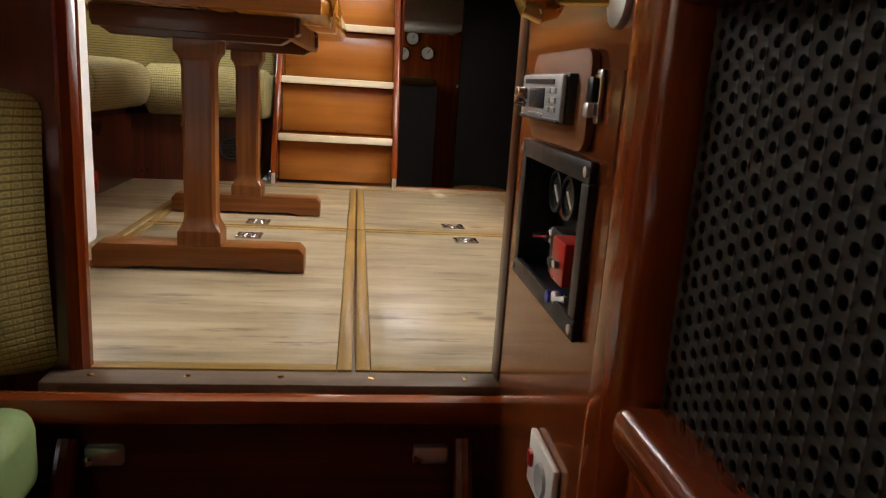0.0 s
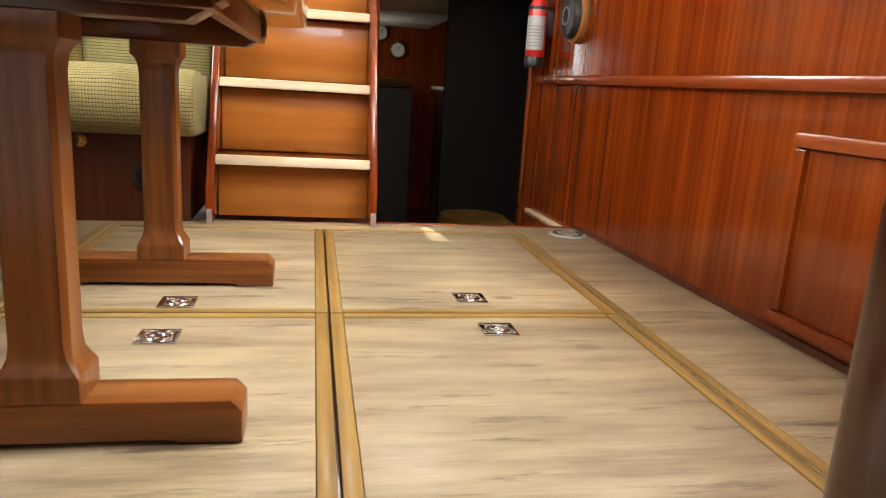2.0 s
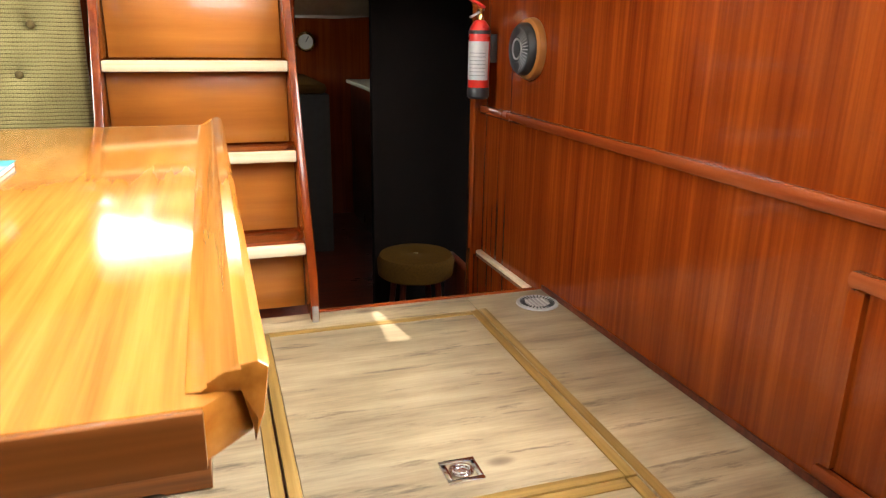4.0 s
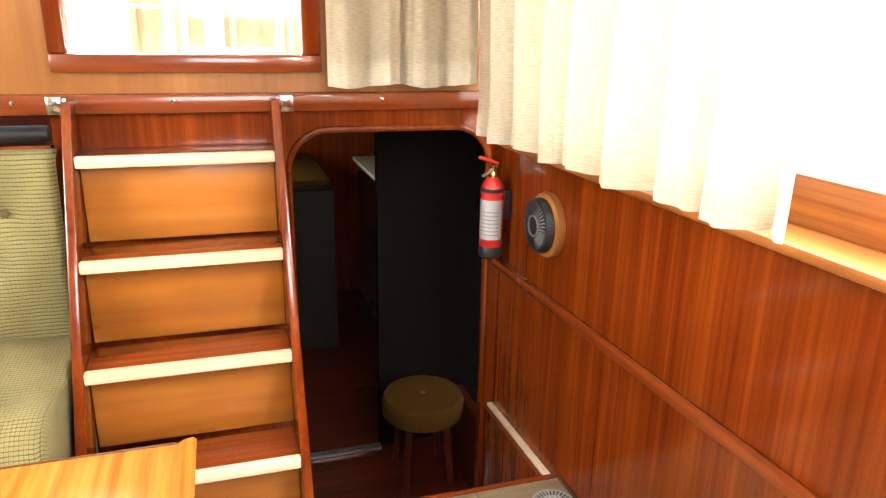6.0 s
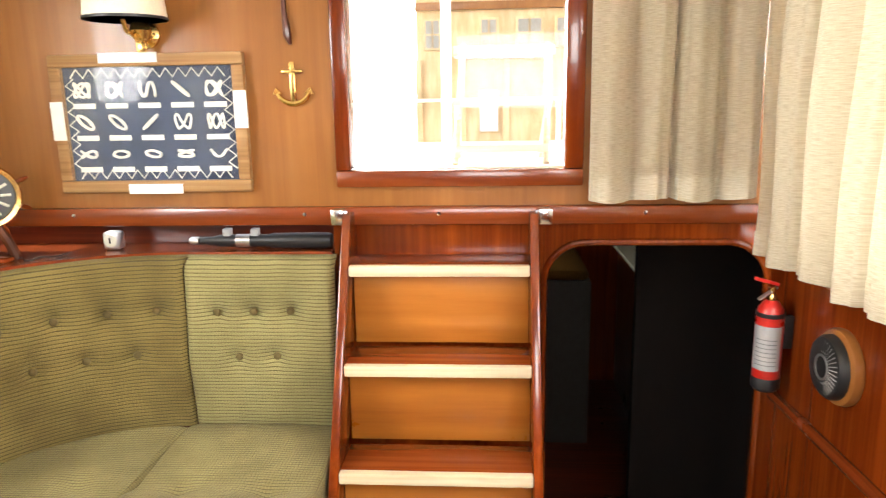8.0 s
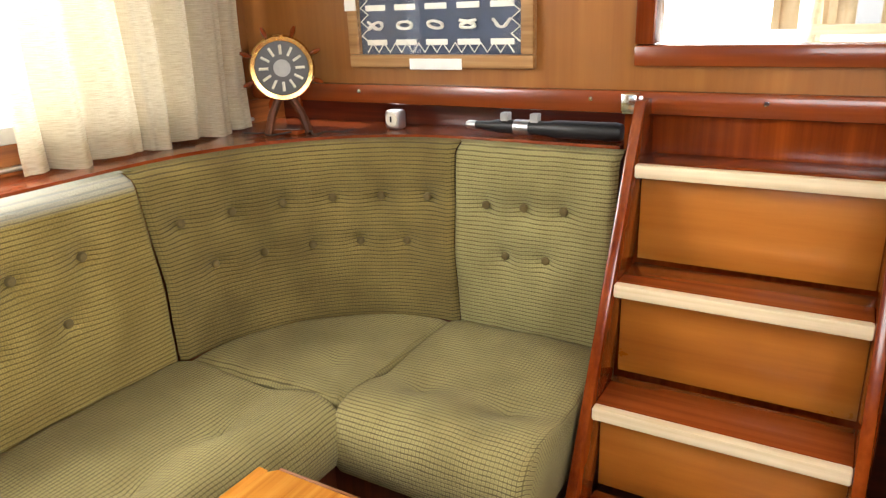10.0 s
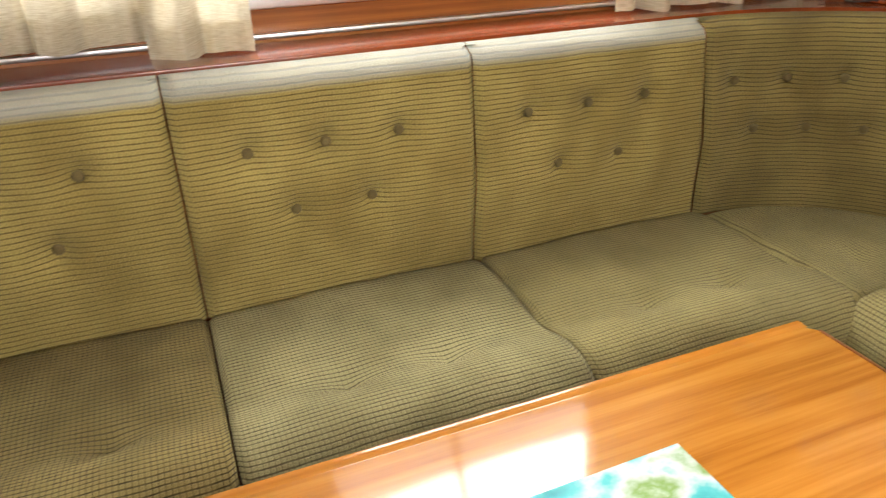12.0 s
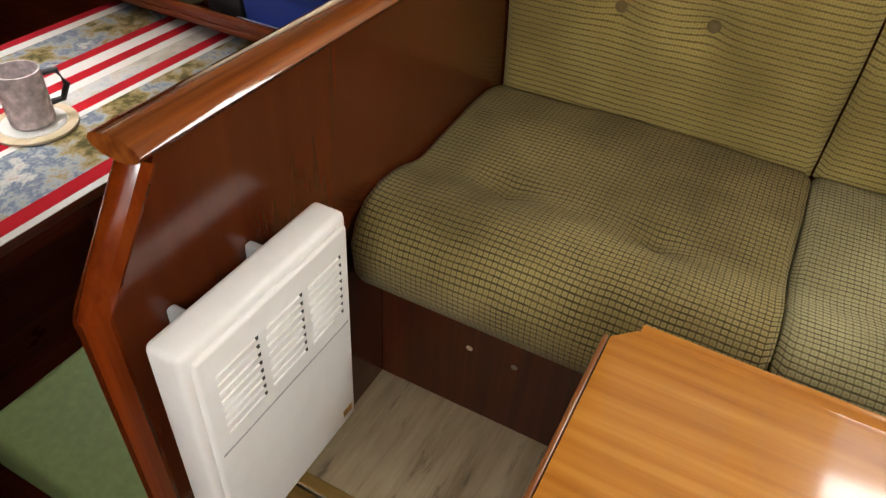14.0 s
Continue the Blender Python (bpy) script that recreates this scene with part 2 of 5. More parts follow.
def curtain_cloth():
    m, t, b = shader("curtain_linen", 0.9, color=(0.74, 0.68, 0.52), spec=0.15)
    uv = coords(t, (1, 1, 1), "UV")
    slub = noise_of(t, coords(t, (28, 420, 1), "UV"), 1.0, 4.0)
    warp = noise_of(t, coords(t, (600, 30, 1), "UV"), 1.0, 2.0)
    col = ramp(t, slub, [(0.36, (0.68, 0.61, 0.46)), (0.5, (0.79, 0.73, 0.59)), (0.64, (0.87, 0.82, 0.69))])
    col = blend(t, 0.4, col, ramp(t, warp, [(0.3, (0.85, 0.85, 0.83)), (0.7, (1.05, 1.05, 1.03))]), "MULTIPLY")
    t.links.new(col, b.inputs["Base Color"])
    relief(t, b, blend(t, 0.4, slub, warp), 0.6, 0.003)
    tr = t.nodes.new("ShaderNodeBsdfTranslucent")
    t.links.new(col, tr.inputs["Color"])
    mx = t.nodes.new("ShaderNodeMixShader")
    mx.inputs[0].default_value = 0.42
    t.links.new(b.outputs[0], mx.inputs[1]), t.links.new(tr.outputs[0], mx.inputs[2])
    t.links.new(mx.outputs[0], t.nodes["Material Output"].inputs["Surface"])
    return m


CURTAIN = curtain_cloth()
# Button cloth darker than the covers: the shading of the dents is painted in.
BUTTON = plain("shaded_button_cloth", (0.125, 0.092, 0.030), 0.9, grain=0.2, size=300)
VELOUR = plain("brown_velour", (0.075, 0.038, 0.008), 0.9, grain=0.2, size=120)
VELOUR.node_tree.nodes["Principled BSDF"].inputs["Specular IOR Level"].default_value = 0.05
WHITE = plain("white_enamel", (0.80, 0.79, 0.76), 0.35, grain=0.03)
CREAM = plain("cream_paint", (0.72, 0.69, 0.58), 0.5, grain=0.06)
CHROME = plain("chrome", (0.75, 0.75, 0.76), 0.16, 1.0, grain=0.05, bump=0)
SATIN = plain("satin_aluminium", (0.62, 0.62, 0.62), 0.38, 1.0, grain=0.08)
BRASS = plain("brass", (0.66, 0.44, 0.15), 0.24, 1.0, grain=0.12, bump=0.02)
BLACK = plain("black_plastic", (0.014, 0.014, 0.015), 0.42, grain=0.25)
RED = plain("red_paint", (0.50, 0.022, 0.016), 0.3, coat=0.3, grain=0.1)
GREY = plain("grey_lettering", (0.40, 0.40, 0.40), 0.5, grain=0.1)
PAPER = plain("white_paper", (0.80, 0.79, 0.76), 0.7, grain=0.04)
NAVY = plain("navy_board", (0.028, 0.04, 0.075), 0.6, grain=0.25)
ROPE = plain("white_cord", (0.72, 0.70, 0.62), 0.8, grain=0.12, size=200)
VINYL = plain("green_vinyl", (0.17, 0.23, 0.085), 0.5, grain=0.15, size=60)
BLUE = plain("blue_plastic", (0.02, 0.06, 0.38), 0.45, grain=0.1)
DIAL = plain("cream_dial", (0.70, 0.68, 0.58), 0.4, grain=0.04)
SHADE = plain("lampshade_linen", (0.75, 0.68, 0.52), 0.8, grain=0.06, size=150)
GLASS, gt, gb = shader("window_glass", 0.02, color=(1, 1, 1))
gb.inputs["Transmission Weight"].default_value = 1.0
gb.inputs["IOR"].default_value = 1.25


# ---- building blocks ----
def thing(name, at, label, category, group="", kind=""):
    ob = new(name)
    ob.location = at
    return tagged(ob, label, category, group, kind)


def finish(bm, name, smooth=True):
    bmesh.ops.recalc_face_normals(bm, faces=bm.faces)
    me = bpy.data.meshes.new(name)
    bm.to_mesh(me)
    bm.free()
    if smooth:
        me.shade_smooth()
        me.set_sharp_from_angle(angle=radians(35))
    return me


def hang_on(ob, parent):
    base = Vector((0, 0, 0))
    top = parent
    while top is not None:
        base += top.location
        top = top.parent
    ob.parent = parent
    if parent.data is None:
        ob.matrix_parent_inverse = Matrix.Translation(-parent.location)
    return ob


def part(name, bm, material, parent=None, label="", smooth=True):
    ob = new(name, finish(bm, name, smooth))
    ob.data.materials.append(material)
    if parent is not None:
        hang_on(ob, parent)
    if label:
        ob["label"] = label
    return ob


def solid(name, bm, material, label, category, group="", kind="", smooth=True):
    return tagged(part(name, bm, material, None, "", smooth), label, category, group, kind)


def box(lo, hi, bevel=0.003, bm=None, turn=None, segments=2):
    bm = bm or bmesh.new()
    lo, hi = Vector(lo), Vector(hi)
    got = bmesh.ops.create_cube(bm, size=1.0)["verts"]
    for v in got:
        v.co = Vector([(a + b) / 2 + c * abs(b - a) for a, b, c in zip(lo, hi, v.co)])
    if bevel:
        edges = list({e for v in got for e in v.link_edges})
        bmesh.ops.bevel(bm, geom=edges, offset=min(bevel, 0.45 * min(abs(b - a) for a, b in zip(lo, hi))), segments=segments, affect="EDGES", profile=0.5)
    if turn is not None:
        for v in bm.verts:
            v.co = turn @ v.co
    return bm


def prism(points, axis, a, b, bevel=0.0, bm=None):
    """A flat outline, pushed from a to b along an axis. points: in the two other axes, in their order."""
    bm = bm or bmesh.new()

    def put(p, h):
        return {"x": (h, p[0], p[1]), "y": (p[0], h, p[1]), "z": (p[0], p[1], h)}[axis]

    lower = [bm.verts.new(put(p, a)) for p in points]
    upper = [bm.verts.new(put(p, b)) for p in points]
    n = len(points)
    faces = [bm.faces.new(lower), bm.faces.new(upper)]
    for i in range(n):
        bm.faces.new((lower[i], lower[(i + 1) % n], upper[(i + 1) % n], upper[i]))
    if bevel:
        edges = [e for f in faces for e in f.edges]
        bmesh.ops.bevel(bm, geom=edges, offset=bevel, segments=2, affect="EDGES", profile=0.5)
    return bm


def lathe(profile, at, axis=(0, 0, 1), segments=32, bm=None):
    """Turned shape: profile of (radius, height) along axis from at."""
    bm = bm or bmesh.new()
    q = Vector((0, 0, 1)).rotation_difference(Vector(axis))
    rings = []
    for r, h in profile:
        ring = []
        for i in range(segments):
            a = 2 * math.pi * i / segments
            ring.append(bm.verts.new(Vector(at) + q @ Vector((max(r, 1e-4) * math.cos(a), max(r, 1e-4) * math.sin(a), h))))
        rings.append(ring)
    for lo, hi in zip(rings, rings[1:]):
        for i in range(segments):
            j = (i + 1) % segments
            bm.faces.new((lo[i], lo[j], hi[j], hi[i]))
    bm.faces.new(rings[0]), bm.faces.new(rings[-1])
    return bm


def tube(points, radius, segments=10, bm=None, flat=1.0, radii=None):
    """A rod through points."""
    bm = bm or bmesh.new()
    pts = [Vector(p) for p in points]
    rings = []
    for i, p in enumerate(pts):
        d = (pts[min(i + 1, len(pts) - 1)] - pts[max(i - 1, 0)]).normalized()
        side = d.cross(Vector((0, 0, 1)))
        side = (side if side.length > 0.05 else d.cross(Vector((1, 0, 0)))).normalized()
        up = side.cross(d)
        r = radii[i] if radii else radius
        rings.append([bm.verts.new(p + r * math.cos(2 * math.pi * k / segments) * side + flat * r * math.sin(2 * math.pi * k / segments) * up) for k in range(segments)])
    for lo, hi in zip(rings, rings[1:]):
        for i in range(segments):
            j = (i + 1) % segments
            bm.faces.new((lo[i], lo[j], hi[j], hi[i]))
    bm.faces.new(rings[0]), bm.faces.new(rings[-1])
    return bm


def arc(cx, cy, r, a0, a1, n=10):
    return [(cx + r * math.cos(radians(a0 + (a1 - a0) * i / n)), cy + r * math.sin(radians(a0 + (a1 - a0) * i / n))) for i in range(n + 1)]


def rounded(a0, a1, b0, b1, r):
    """Outline of a rectangle with round corners."""
    return arc(a1 - r, b0 + r, r, -90, 0, 6) + arc(a1 - r, b1 - r, r, 0, 90, 6) + arc(a0 + r, b1 - r, r, 90, 180, 6) + arc(a0 + r, b0 + r, r, 180, 270, 6)


def sheet(f, nu, nv, close_u=False, uvs=None, bm=None):
    """A grid of points f(u, v), with cloth coordinates in metres from uvs(u, v)."""
    bm = bm or bmesh.new()
    layer = bm.loops.layers.uv.verify()
    rows = [[bm.verts.new(f(i / nu, j / nv)) for j in range(nv + 1)] for i in range(nu + 1)]
    for i in range(nu):
        for j in range(nv):
            face = bm.faces.new((rows[i][j], rows[i + 1][j], rows[i + 1][j + 1], rows[i][j + 1]))
            if uvs:
                for loop, (a, b) in zip(face.loops, ((i, j), (i + 1, j), (i + 1, j + 1), (i, j + 1))):
                    loop[layer].uv = uvs(a / nu, b / nv)
    return bm


# ---- the saloon's shell ----
def struct(name, bm, material, label, category):
    return solid(name, bm, material, label, category, "", "structure")


# sub-floor, with margins round the four lifting hatches
bm = box((-1.72, 0.825, -0.06), (1.05, 3.03, -0.022), 0)
box((-1.72, 3.03, -0.06), (0.19, 3.53, -0.022), 0, bm)
floor = struct("floor", bm, DARKWOOD, "dark plywood under the saloon floor boards", "floor")
for lo, hi in (((0.674, 0.825, -0.021), (1.04, 3.012, 0.0)), ((-1.70, 0.825, -0.021), (-0.674, 3.012, 0.0)), ((-0.672, 2.897, -0.021), (0.672, 3.012, 0.0))):
    part("board", box(lo, hi, 0.002), FLOOR, floor)
struct("floor_nosing", box((0.186, 3.014, -0.045), (0.935, 3.034, 0.004), 0.006), MAHOG_X, "reddish varnished nosing where the saloon floor ends", "trim")
struct("threshold", box((-0.49, 0.768, -0.035), (0.262, 0.826, 0.002), 0.006), wood("worn_threshold", (0.085, 0.055, 0.036), (0.125, 0.083, 0.054), (0.17, 0.118, 0.08), "x", 50, 0.55, 0.0), "worn wooden threshold with brass screws below the saloon opening", "trim")
struct("sill_nosing", box((-0.56, 0.730, -0.055), (0.262, 0.769, -0.008), 0.014), MAHOG_X, "rounded mahogany step edge above the lower cabin", "trim")
for sx in (-0.42, -0.27, -0.12, 0.03, 0.19):
    solid("screw", lathe([(0.0055, 0), (0.0055, 0.0012), (0.002, 0.0016)], (sx, 0.797, 0.0015), segments=12), BRASS, "small brass screw head in the wooden threshold", "screw", "threshold screws")


def hatch(x0, x1, y0, y1, ring, label):
    """A floor hatch: laminate board in a timber edge, with a recessed lifting ring."""
    h = thing("floor_hatch", ((x0 + x1) / 2, (y0 + y1) / 2, 0), label, "floor hatch", "floor hatches")
    w = 0.027
    part("board", box((x0 + w, y0 + w, -0.02), (x1 - w, y1 - w, 0.0005), 0.002), FLOOR, h)
    part("edge_strip", box((x0, y0, -0.02), (x0 + w - 0.001, y1, 0.002), 0.002), TRIM, h)
    part("edge_strip", box((x1 - w + 0.001, y0, -0.02), (x1, y1, 0.002), 0.002), TRIM, h)
    part("edge_strip", box((x0 + w, y0, -0.02), (x1 - w, y0 + w - 0.001, 0.002), 0.002), TRIM_X, h)
    part("edge_strip", box((x0 + w, y1 - w + 0.001, -0.02), (x1 - w, y1, 0.002), 0.002), TRIM_X, h)
    rx, ry = ring
    p = bmesh.new()
    s, g = 0.038, 0.026
    for lo, hi in (((-s, -s), (s, -g)), ((-s, g), (s, s)), ((-s, -g), (-g, g)), ((g, -g), (s, g))):
        box((rx + lo[0], ry + lo[1], 0.0005), (rx + hi[0], ry + hi[1], 0.004), 0.001, p)
    pl = part("lifting_plate", p, CHROME, h, "square chrome lifting ring plate")
    part("cup", lathe([(0.0255, 0.0034), (0.020, 0.0014), (0.010, 0.0009), (0.001, 0.0008)], (rx, ry, 0.0), segments=20), CHROME, pl)
    loop = [(rx + 0.018 * math.cos(a), ry + 0.018 * math.sin(a) * 0.8, 0.0042) for a in np.linspace(0, 2 * math.pi, 19)]
    part("ring", tube(loop, 0.0035, 8), CHROME, pl)


hatch(0.003, 0.672, 2.002, 2.893, (0.340, 2.112), "pale oak laminate floor hatch with timber edging and chrome ring")
hatch(0.003, 0.668, 0.830, 1.996, (0.354, 1.890), "pale oak laminate floor hatch beside the step down")
hatch(-0.668, -0.003, 2.004, 2.893, (-0.327, 2.07), "pale oak laminate floor hatch under the table's aft foot")
hatch(-0.668, -0.003, 0.830, 1.996, (-0.325, 1.855), "pale oak laminate floor hatch under the table's forward foot")


for x0, x1 in ((0.676, 0.700), (-0.700, -0.676)):
    struct("trim_margin", box((x0, 0.830, -0.002), (x1, 2.90, 0.0025), 0.002), TRIM, "narrow tan timber strip let into the floor", "trim")


def side_x(y):
    return 0.979 - 0.033 * (y - 2.0)


def along_side(d0, d1, z0, z1, y0, y1, bevel=0.004, bm=None):
    """A length along the starboard side, between two distances from its face (positive: into the room)."""
    return prism([(side_x(y0) - d0, y0), (side_x(y0) - d1, y0), (side_x(y1) - d1, y1), (side_x(y1) - d0, y1)], "z", z0, z1, bevel, bm)


struct("wall_starboard", along_side(-0.16, 0.0, -0.5, 0.965, 0.80, 3.55, 0), MAHOG, "glossy ribbon-striped mahogany panelled side of the saloon", "wall")
struct("wall_starboard_upper", along_side(-0.20, -0.14, 1.95, 2.25, 0.80, 3.53, 0), HONEY, "varnished header over the starboard windows", "wall")
struct("wall_starboard_low", along_side(-0.20, -0.10, 0.966, 1.085, 0.80, 3.53, 0.003), PORTWOOD, "varnished panel under the starboard window", "wall")
struct("wall_starboard_end", along_side(-0.20, -0.14, 1.086, 1.95, 3.26, 3.53, 0), HONEY, "varnished side beside the starboard window", "wall")
# Lighter wood than the rail, so the ledge's highlight is in the colour.
struct("trim_starboard_ledge", along_side(-0.10, 0.026, 0.966, 0.990, 0.80, 3.52, 0.008), PORTWOOD, "rounded varnished window ledge", "trim")
struct("trim_starboard_rail", along_side(0.001, 0.026, 0.533, 0.568, 0.80, 3.53, 0.010), MAHOG_Y, "rounded mahogany rail along the panelling", "trim")
struct("trim_starboard_foot", along_side(0.001, 0.006, 0.001, 0.02, 0.87, 3.0, 0.002), DARKWOOD, "thin dark bead where side and floor meet", "trim")

# aft bulkhead: window, shelf recess, arched doorway
struct("wall_aft_port", box((-1.80, 3.53, 1.10), (-0.405, 3.57, 2.25), 0), HONEY, "honey-coloured veneered bulkhead", "wall")
struct("wall_aft_starboard", box((0.305, 3.53, 1.10), (1.05, 3.57, 2.25), 0), HONEY, "honey-coloured veneered bulkhead beside the window", "wall")
struct("wall_aft_top", box((-0.405, 3.53, 2.12), (0.305, 3.57, 2.25), 0), HONEY, "veneer over the aft window", "wall")
struct("wall_aft_sill", box((-0.405, 3.53, 1.10), (0.305, 3.57, 1.225), 0), HONEY, "veneer under the aft window", "wall")
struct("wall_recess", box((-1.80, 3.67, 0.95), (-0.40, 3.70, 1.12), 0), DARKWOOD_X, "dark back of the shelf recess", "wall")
struct("wall_behind_ladder", box((-0.44, 3.535, -0.5), (0.207, 3.575, 1.098), 0), MAHOG, "dark red panel behind the companion ladder", "wall")
struct("wall_behind_settee", box((-1.80, 3.56, -0.02), (-0.445, 3.60, 0.985), 0), DARKWOOD, "plain panel behind the settee", "wall")
arch_pts = [(0.2075, 1.098), (0.2075, 0.90)] + arc(0.335, 0.905, 0.127, 180, 90, 10)[1:] + arc(0.752, 0.905, 0.127, 90, 0, 10) + [(0.879, -0.5), (1.02, -0.5), (1.02, 1.098)]
struct("wall_arch", prism(arch_pts, "y", 3.535, 3.575), MAHOG, "dark mahogany bulkhead with a round-cornered doorway", "wall")
rim = [(0.2075, 3.53, 0.2), (0.2075, 3.53, 0.90)] + [(x, 3.53, z) for x, z in arc(0.335, 0.905, 0.1275, 180, 90, 10)] + [(x, 3.53, z) for x, z in arc(0.752, 0.905, 0.127, 90, 0, 10)] + [(0.879, 3.53, 0.0)]
struct("trim_arch", tube(rim, 0.011, 8), MAHOG, "rounded mahogany bead round the doorway", "trim")
struct("trim_aft_rail", box((-1.70, 3.500, 1.092), (0.955, 3.531, 1.150), 0.010), MAHOG_X, "broad varnished rail across the aft bulkhead", "trim")
for sx in (-1.25, -0.52, -0.11, 0.50):
    solid("screw", lathe([(0.006, 0), (0.006, 0.0012), (0.002, 0.0016)], (sx, 3.4995, 1.128), (0, -1, 0), 12), CHROME, "small bright screw head in the varnished rail", "screw", "rail screws")

# port side: coaming, shelf and windows
struct("wall_port", box((-1.80, 0.80, -0.02), (-1.72, 3.70, 1.085), 0), PORTWOOD, "varnished port side under the windows", "wall")
struct("wall_port_top", box((-1.80, 0.80, 1.95), (-1.72, 3.56, 2.25), 0), HONEY, "varnished header over the port windows", "wall")
struct("wall_port_fore", box((-1.80, 0.80, 1.086), (-1.72, 1.10, 1.95), 0), HONEY, "varnished side forward of the port window", "wall")
struct("wall_port_aft", box((-1.80, 3.20, 1.086), (-1.72, 3.56, 1.95), 0), HONEY, "varnished side aft of the port window", "wall")
struct("trim_port_sill", box((-1.83, 1.10, 1.086), (-1.69, 3.20, 1.128), 0.004), SATIN, "pale aluminium sill of the port window", "trim")
# Bead given a pale metal surface to stand in for a bright highlight.
struct("trim_port_rail", box((-1.719, 0.89, 1.018), (-1.700, 3.50, 1.030), 0.004), SATIN, "bead under the port window, made pale metal for its highlight line", "trim")
shelf_pts = [(-1.719, 0.860), (-1.535, 0.860), (-1.535, 2.88)] + [(x, y) for x, y in arc(-0.90, 2.88, 0.635, 180, 90, 14)][1:] + [(-0.445, 3.515), (-0.445, 3.665), (-1.719, 3.665)]
struct("shelf_port", prism(shelf_pts, "z", 0.990, 1.008, 0.004), MAHOG_Y, "dark varnished shelf behind the settee's back", "shelf")
struct("window_bar", box((-1.775, 2.172, 1.128), (-1.757, 2.196, 1.95), 0.003), SATIN, "slim grey mullion of the port window", "window")

# ceiling, forward wall with an assumed, unseen windscreen opening, and the closing walls
struct("ceiling", box((-1.90, 0.76, 2.25), (1.30, 3.70, 2.30), 0), CREAM, "plain cream headlining", "ceiling")
struct("wall_forward_top", box((-1.80, 0.80, 1.90), (1.20, 0.86, 2.25), 0), HONEY, "varnished beam over the assumed windscreen opening", "wall")
struct("wall_forward_low", box((-1.80, 0.80, 1.20), (1.20, 0.86, 1.36), 0), MAHOG_X, "varnished panel under the assumed windscreen opening", "wall")
struct("wall_forward_port", box((-1.80, 0.80, 1.36), (-1.10, 0.86, 1.90), 0), HONEY, "varnished panel beside the assumed windscreen opening", "wall")
struct("wall_forward_starboard", box((0.80, 0.80, 1.36), (1.20, 0.86, 1.90), 0), HONEY, "varnished panel beside the assumed windscreen opening", "wall")
struct("wall_forward_cabinet", box((0.262, 0.765, -0.5), (1.10, 0.824, 1.20), 0), MAHOG, "mahogany bulkhead at the saloon's forward end", "wall")

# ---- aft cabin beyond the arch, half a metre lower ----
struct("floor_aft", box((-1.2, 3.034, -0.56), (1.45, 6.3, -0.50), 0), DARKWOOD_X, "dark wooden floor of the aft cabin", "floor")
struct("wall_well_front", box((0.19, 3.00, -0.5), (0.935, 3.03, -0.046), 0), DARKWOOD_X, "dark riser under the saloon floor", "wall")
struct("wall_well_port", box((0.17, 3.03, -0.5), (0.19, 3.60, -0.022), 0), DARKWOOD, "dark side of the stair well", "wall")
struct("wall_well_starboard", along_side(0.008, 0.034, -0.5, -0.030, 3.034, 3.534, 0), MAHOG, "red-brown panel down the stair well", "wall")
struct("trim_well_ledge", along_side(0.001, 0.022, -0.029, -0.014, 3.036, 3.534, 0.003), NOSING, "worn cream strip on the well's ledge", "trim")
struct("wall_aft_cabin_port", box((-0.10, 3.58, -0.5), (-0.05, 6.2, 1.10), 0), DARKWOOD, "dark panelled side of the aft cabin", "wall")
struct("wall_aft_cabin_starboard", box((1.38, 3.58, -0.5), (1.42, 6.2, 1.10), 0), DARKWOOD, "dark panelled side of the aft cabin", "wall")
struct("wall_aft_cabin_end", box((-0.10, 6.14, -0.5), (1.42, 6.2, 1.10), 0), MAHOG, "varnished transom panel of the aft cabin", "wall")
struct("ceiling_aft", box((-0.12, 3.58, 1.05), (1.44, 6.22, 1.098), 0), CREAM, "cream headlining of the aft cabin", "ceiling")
struct("wall_aft_partition", box((0.61, 4.10, -0.5), (1.38, 4.15, 1.05), 0), DEEP_SHADE, "very dark wardrobe bulkhead in the aft cabin", "wall")
struct("threshold_aft", box((-0.05, 4.06, -0.5), (0.61, 4.10, -0.485), 0.004), SATIN, "thin metal strip across the aft cabin floor", "trim")

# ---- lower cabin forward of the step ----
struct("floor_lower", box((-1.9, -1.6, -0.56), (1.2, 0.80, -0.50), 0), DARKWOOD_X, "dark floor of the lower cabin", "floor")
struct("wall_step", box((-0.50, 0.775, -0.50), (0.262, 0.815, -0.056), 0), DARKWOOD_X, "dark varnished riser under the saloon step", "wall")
struct("wall_lower_forward", box((-1.9, -1.66, -0.5), (1.2, -1.6, 1.25), 0), MAHOG, "mahogany bulkhead closing the lower cabin", "wall")
side_pts = [(-1.6, -0.5), (0.80, -0.5), (0.80, 1.25), (-1.6, 1.25), (-1.6, 0.66), (-0.68, 0.66), (-0.68, 1.06), (0.25, 1.06), (0.25, 0.66), (-1.6, 0.6595)]
struct("wall_lower_port", prism(side_pts, "x", -1.86, -1.80), MAHOG_Y, "mahogany side of the lower cabin", "wall")
struct("trim_portlight", box((-1.8695, 0.2505, 0.66), (-1.785, 0.285, 1.06), 0.004), WHITE, "white frame edge of the lower cabin window", "trim")
# Hole and shaft in the unseen ceiling, added to narrow the overhead fill.
hb = box((-1.9, -1.66, 1.20), (-1.25, 0.80, 1.25), 0)
box((-0.75, -1.66, 1.20), (1.2, 0.80, 1.25), 0, hb)
box((-1.25, -1.66, 1.20), (-0.75, -0.6, 1.25), 0, hb)
box((-1.25, -0.1, 1.20), (-0.75, 0.80, 1.25), 0, hb)
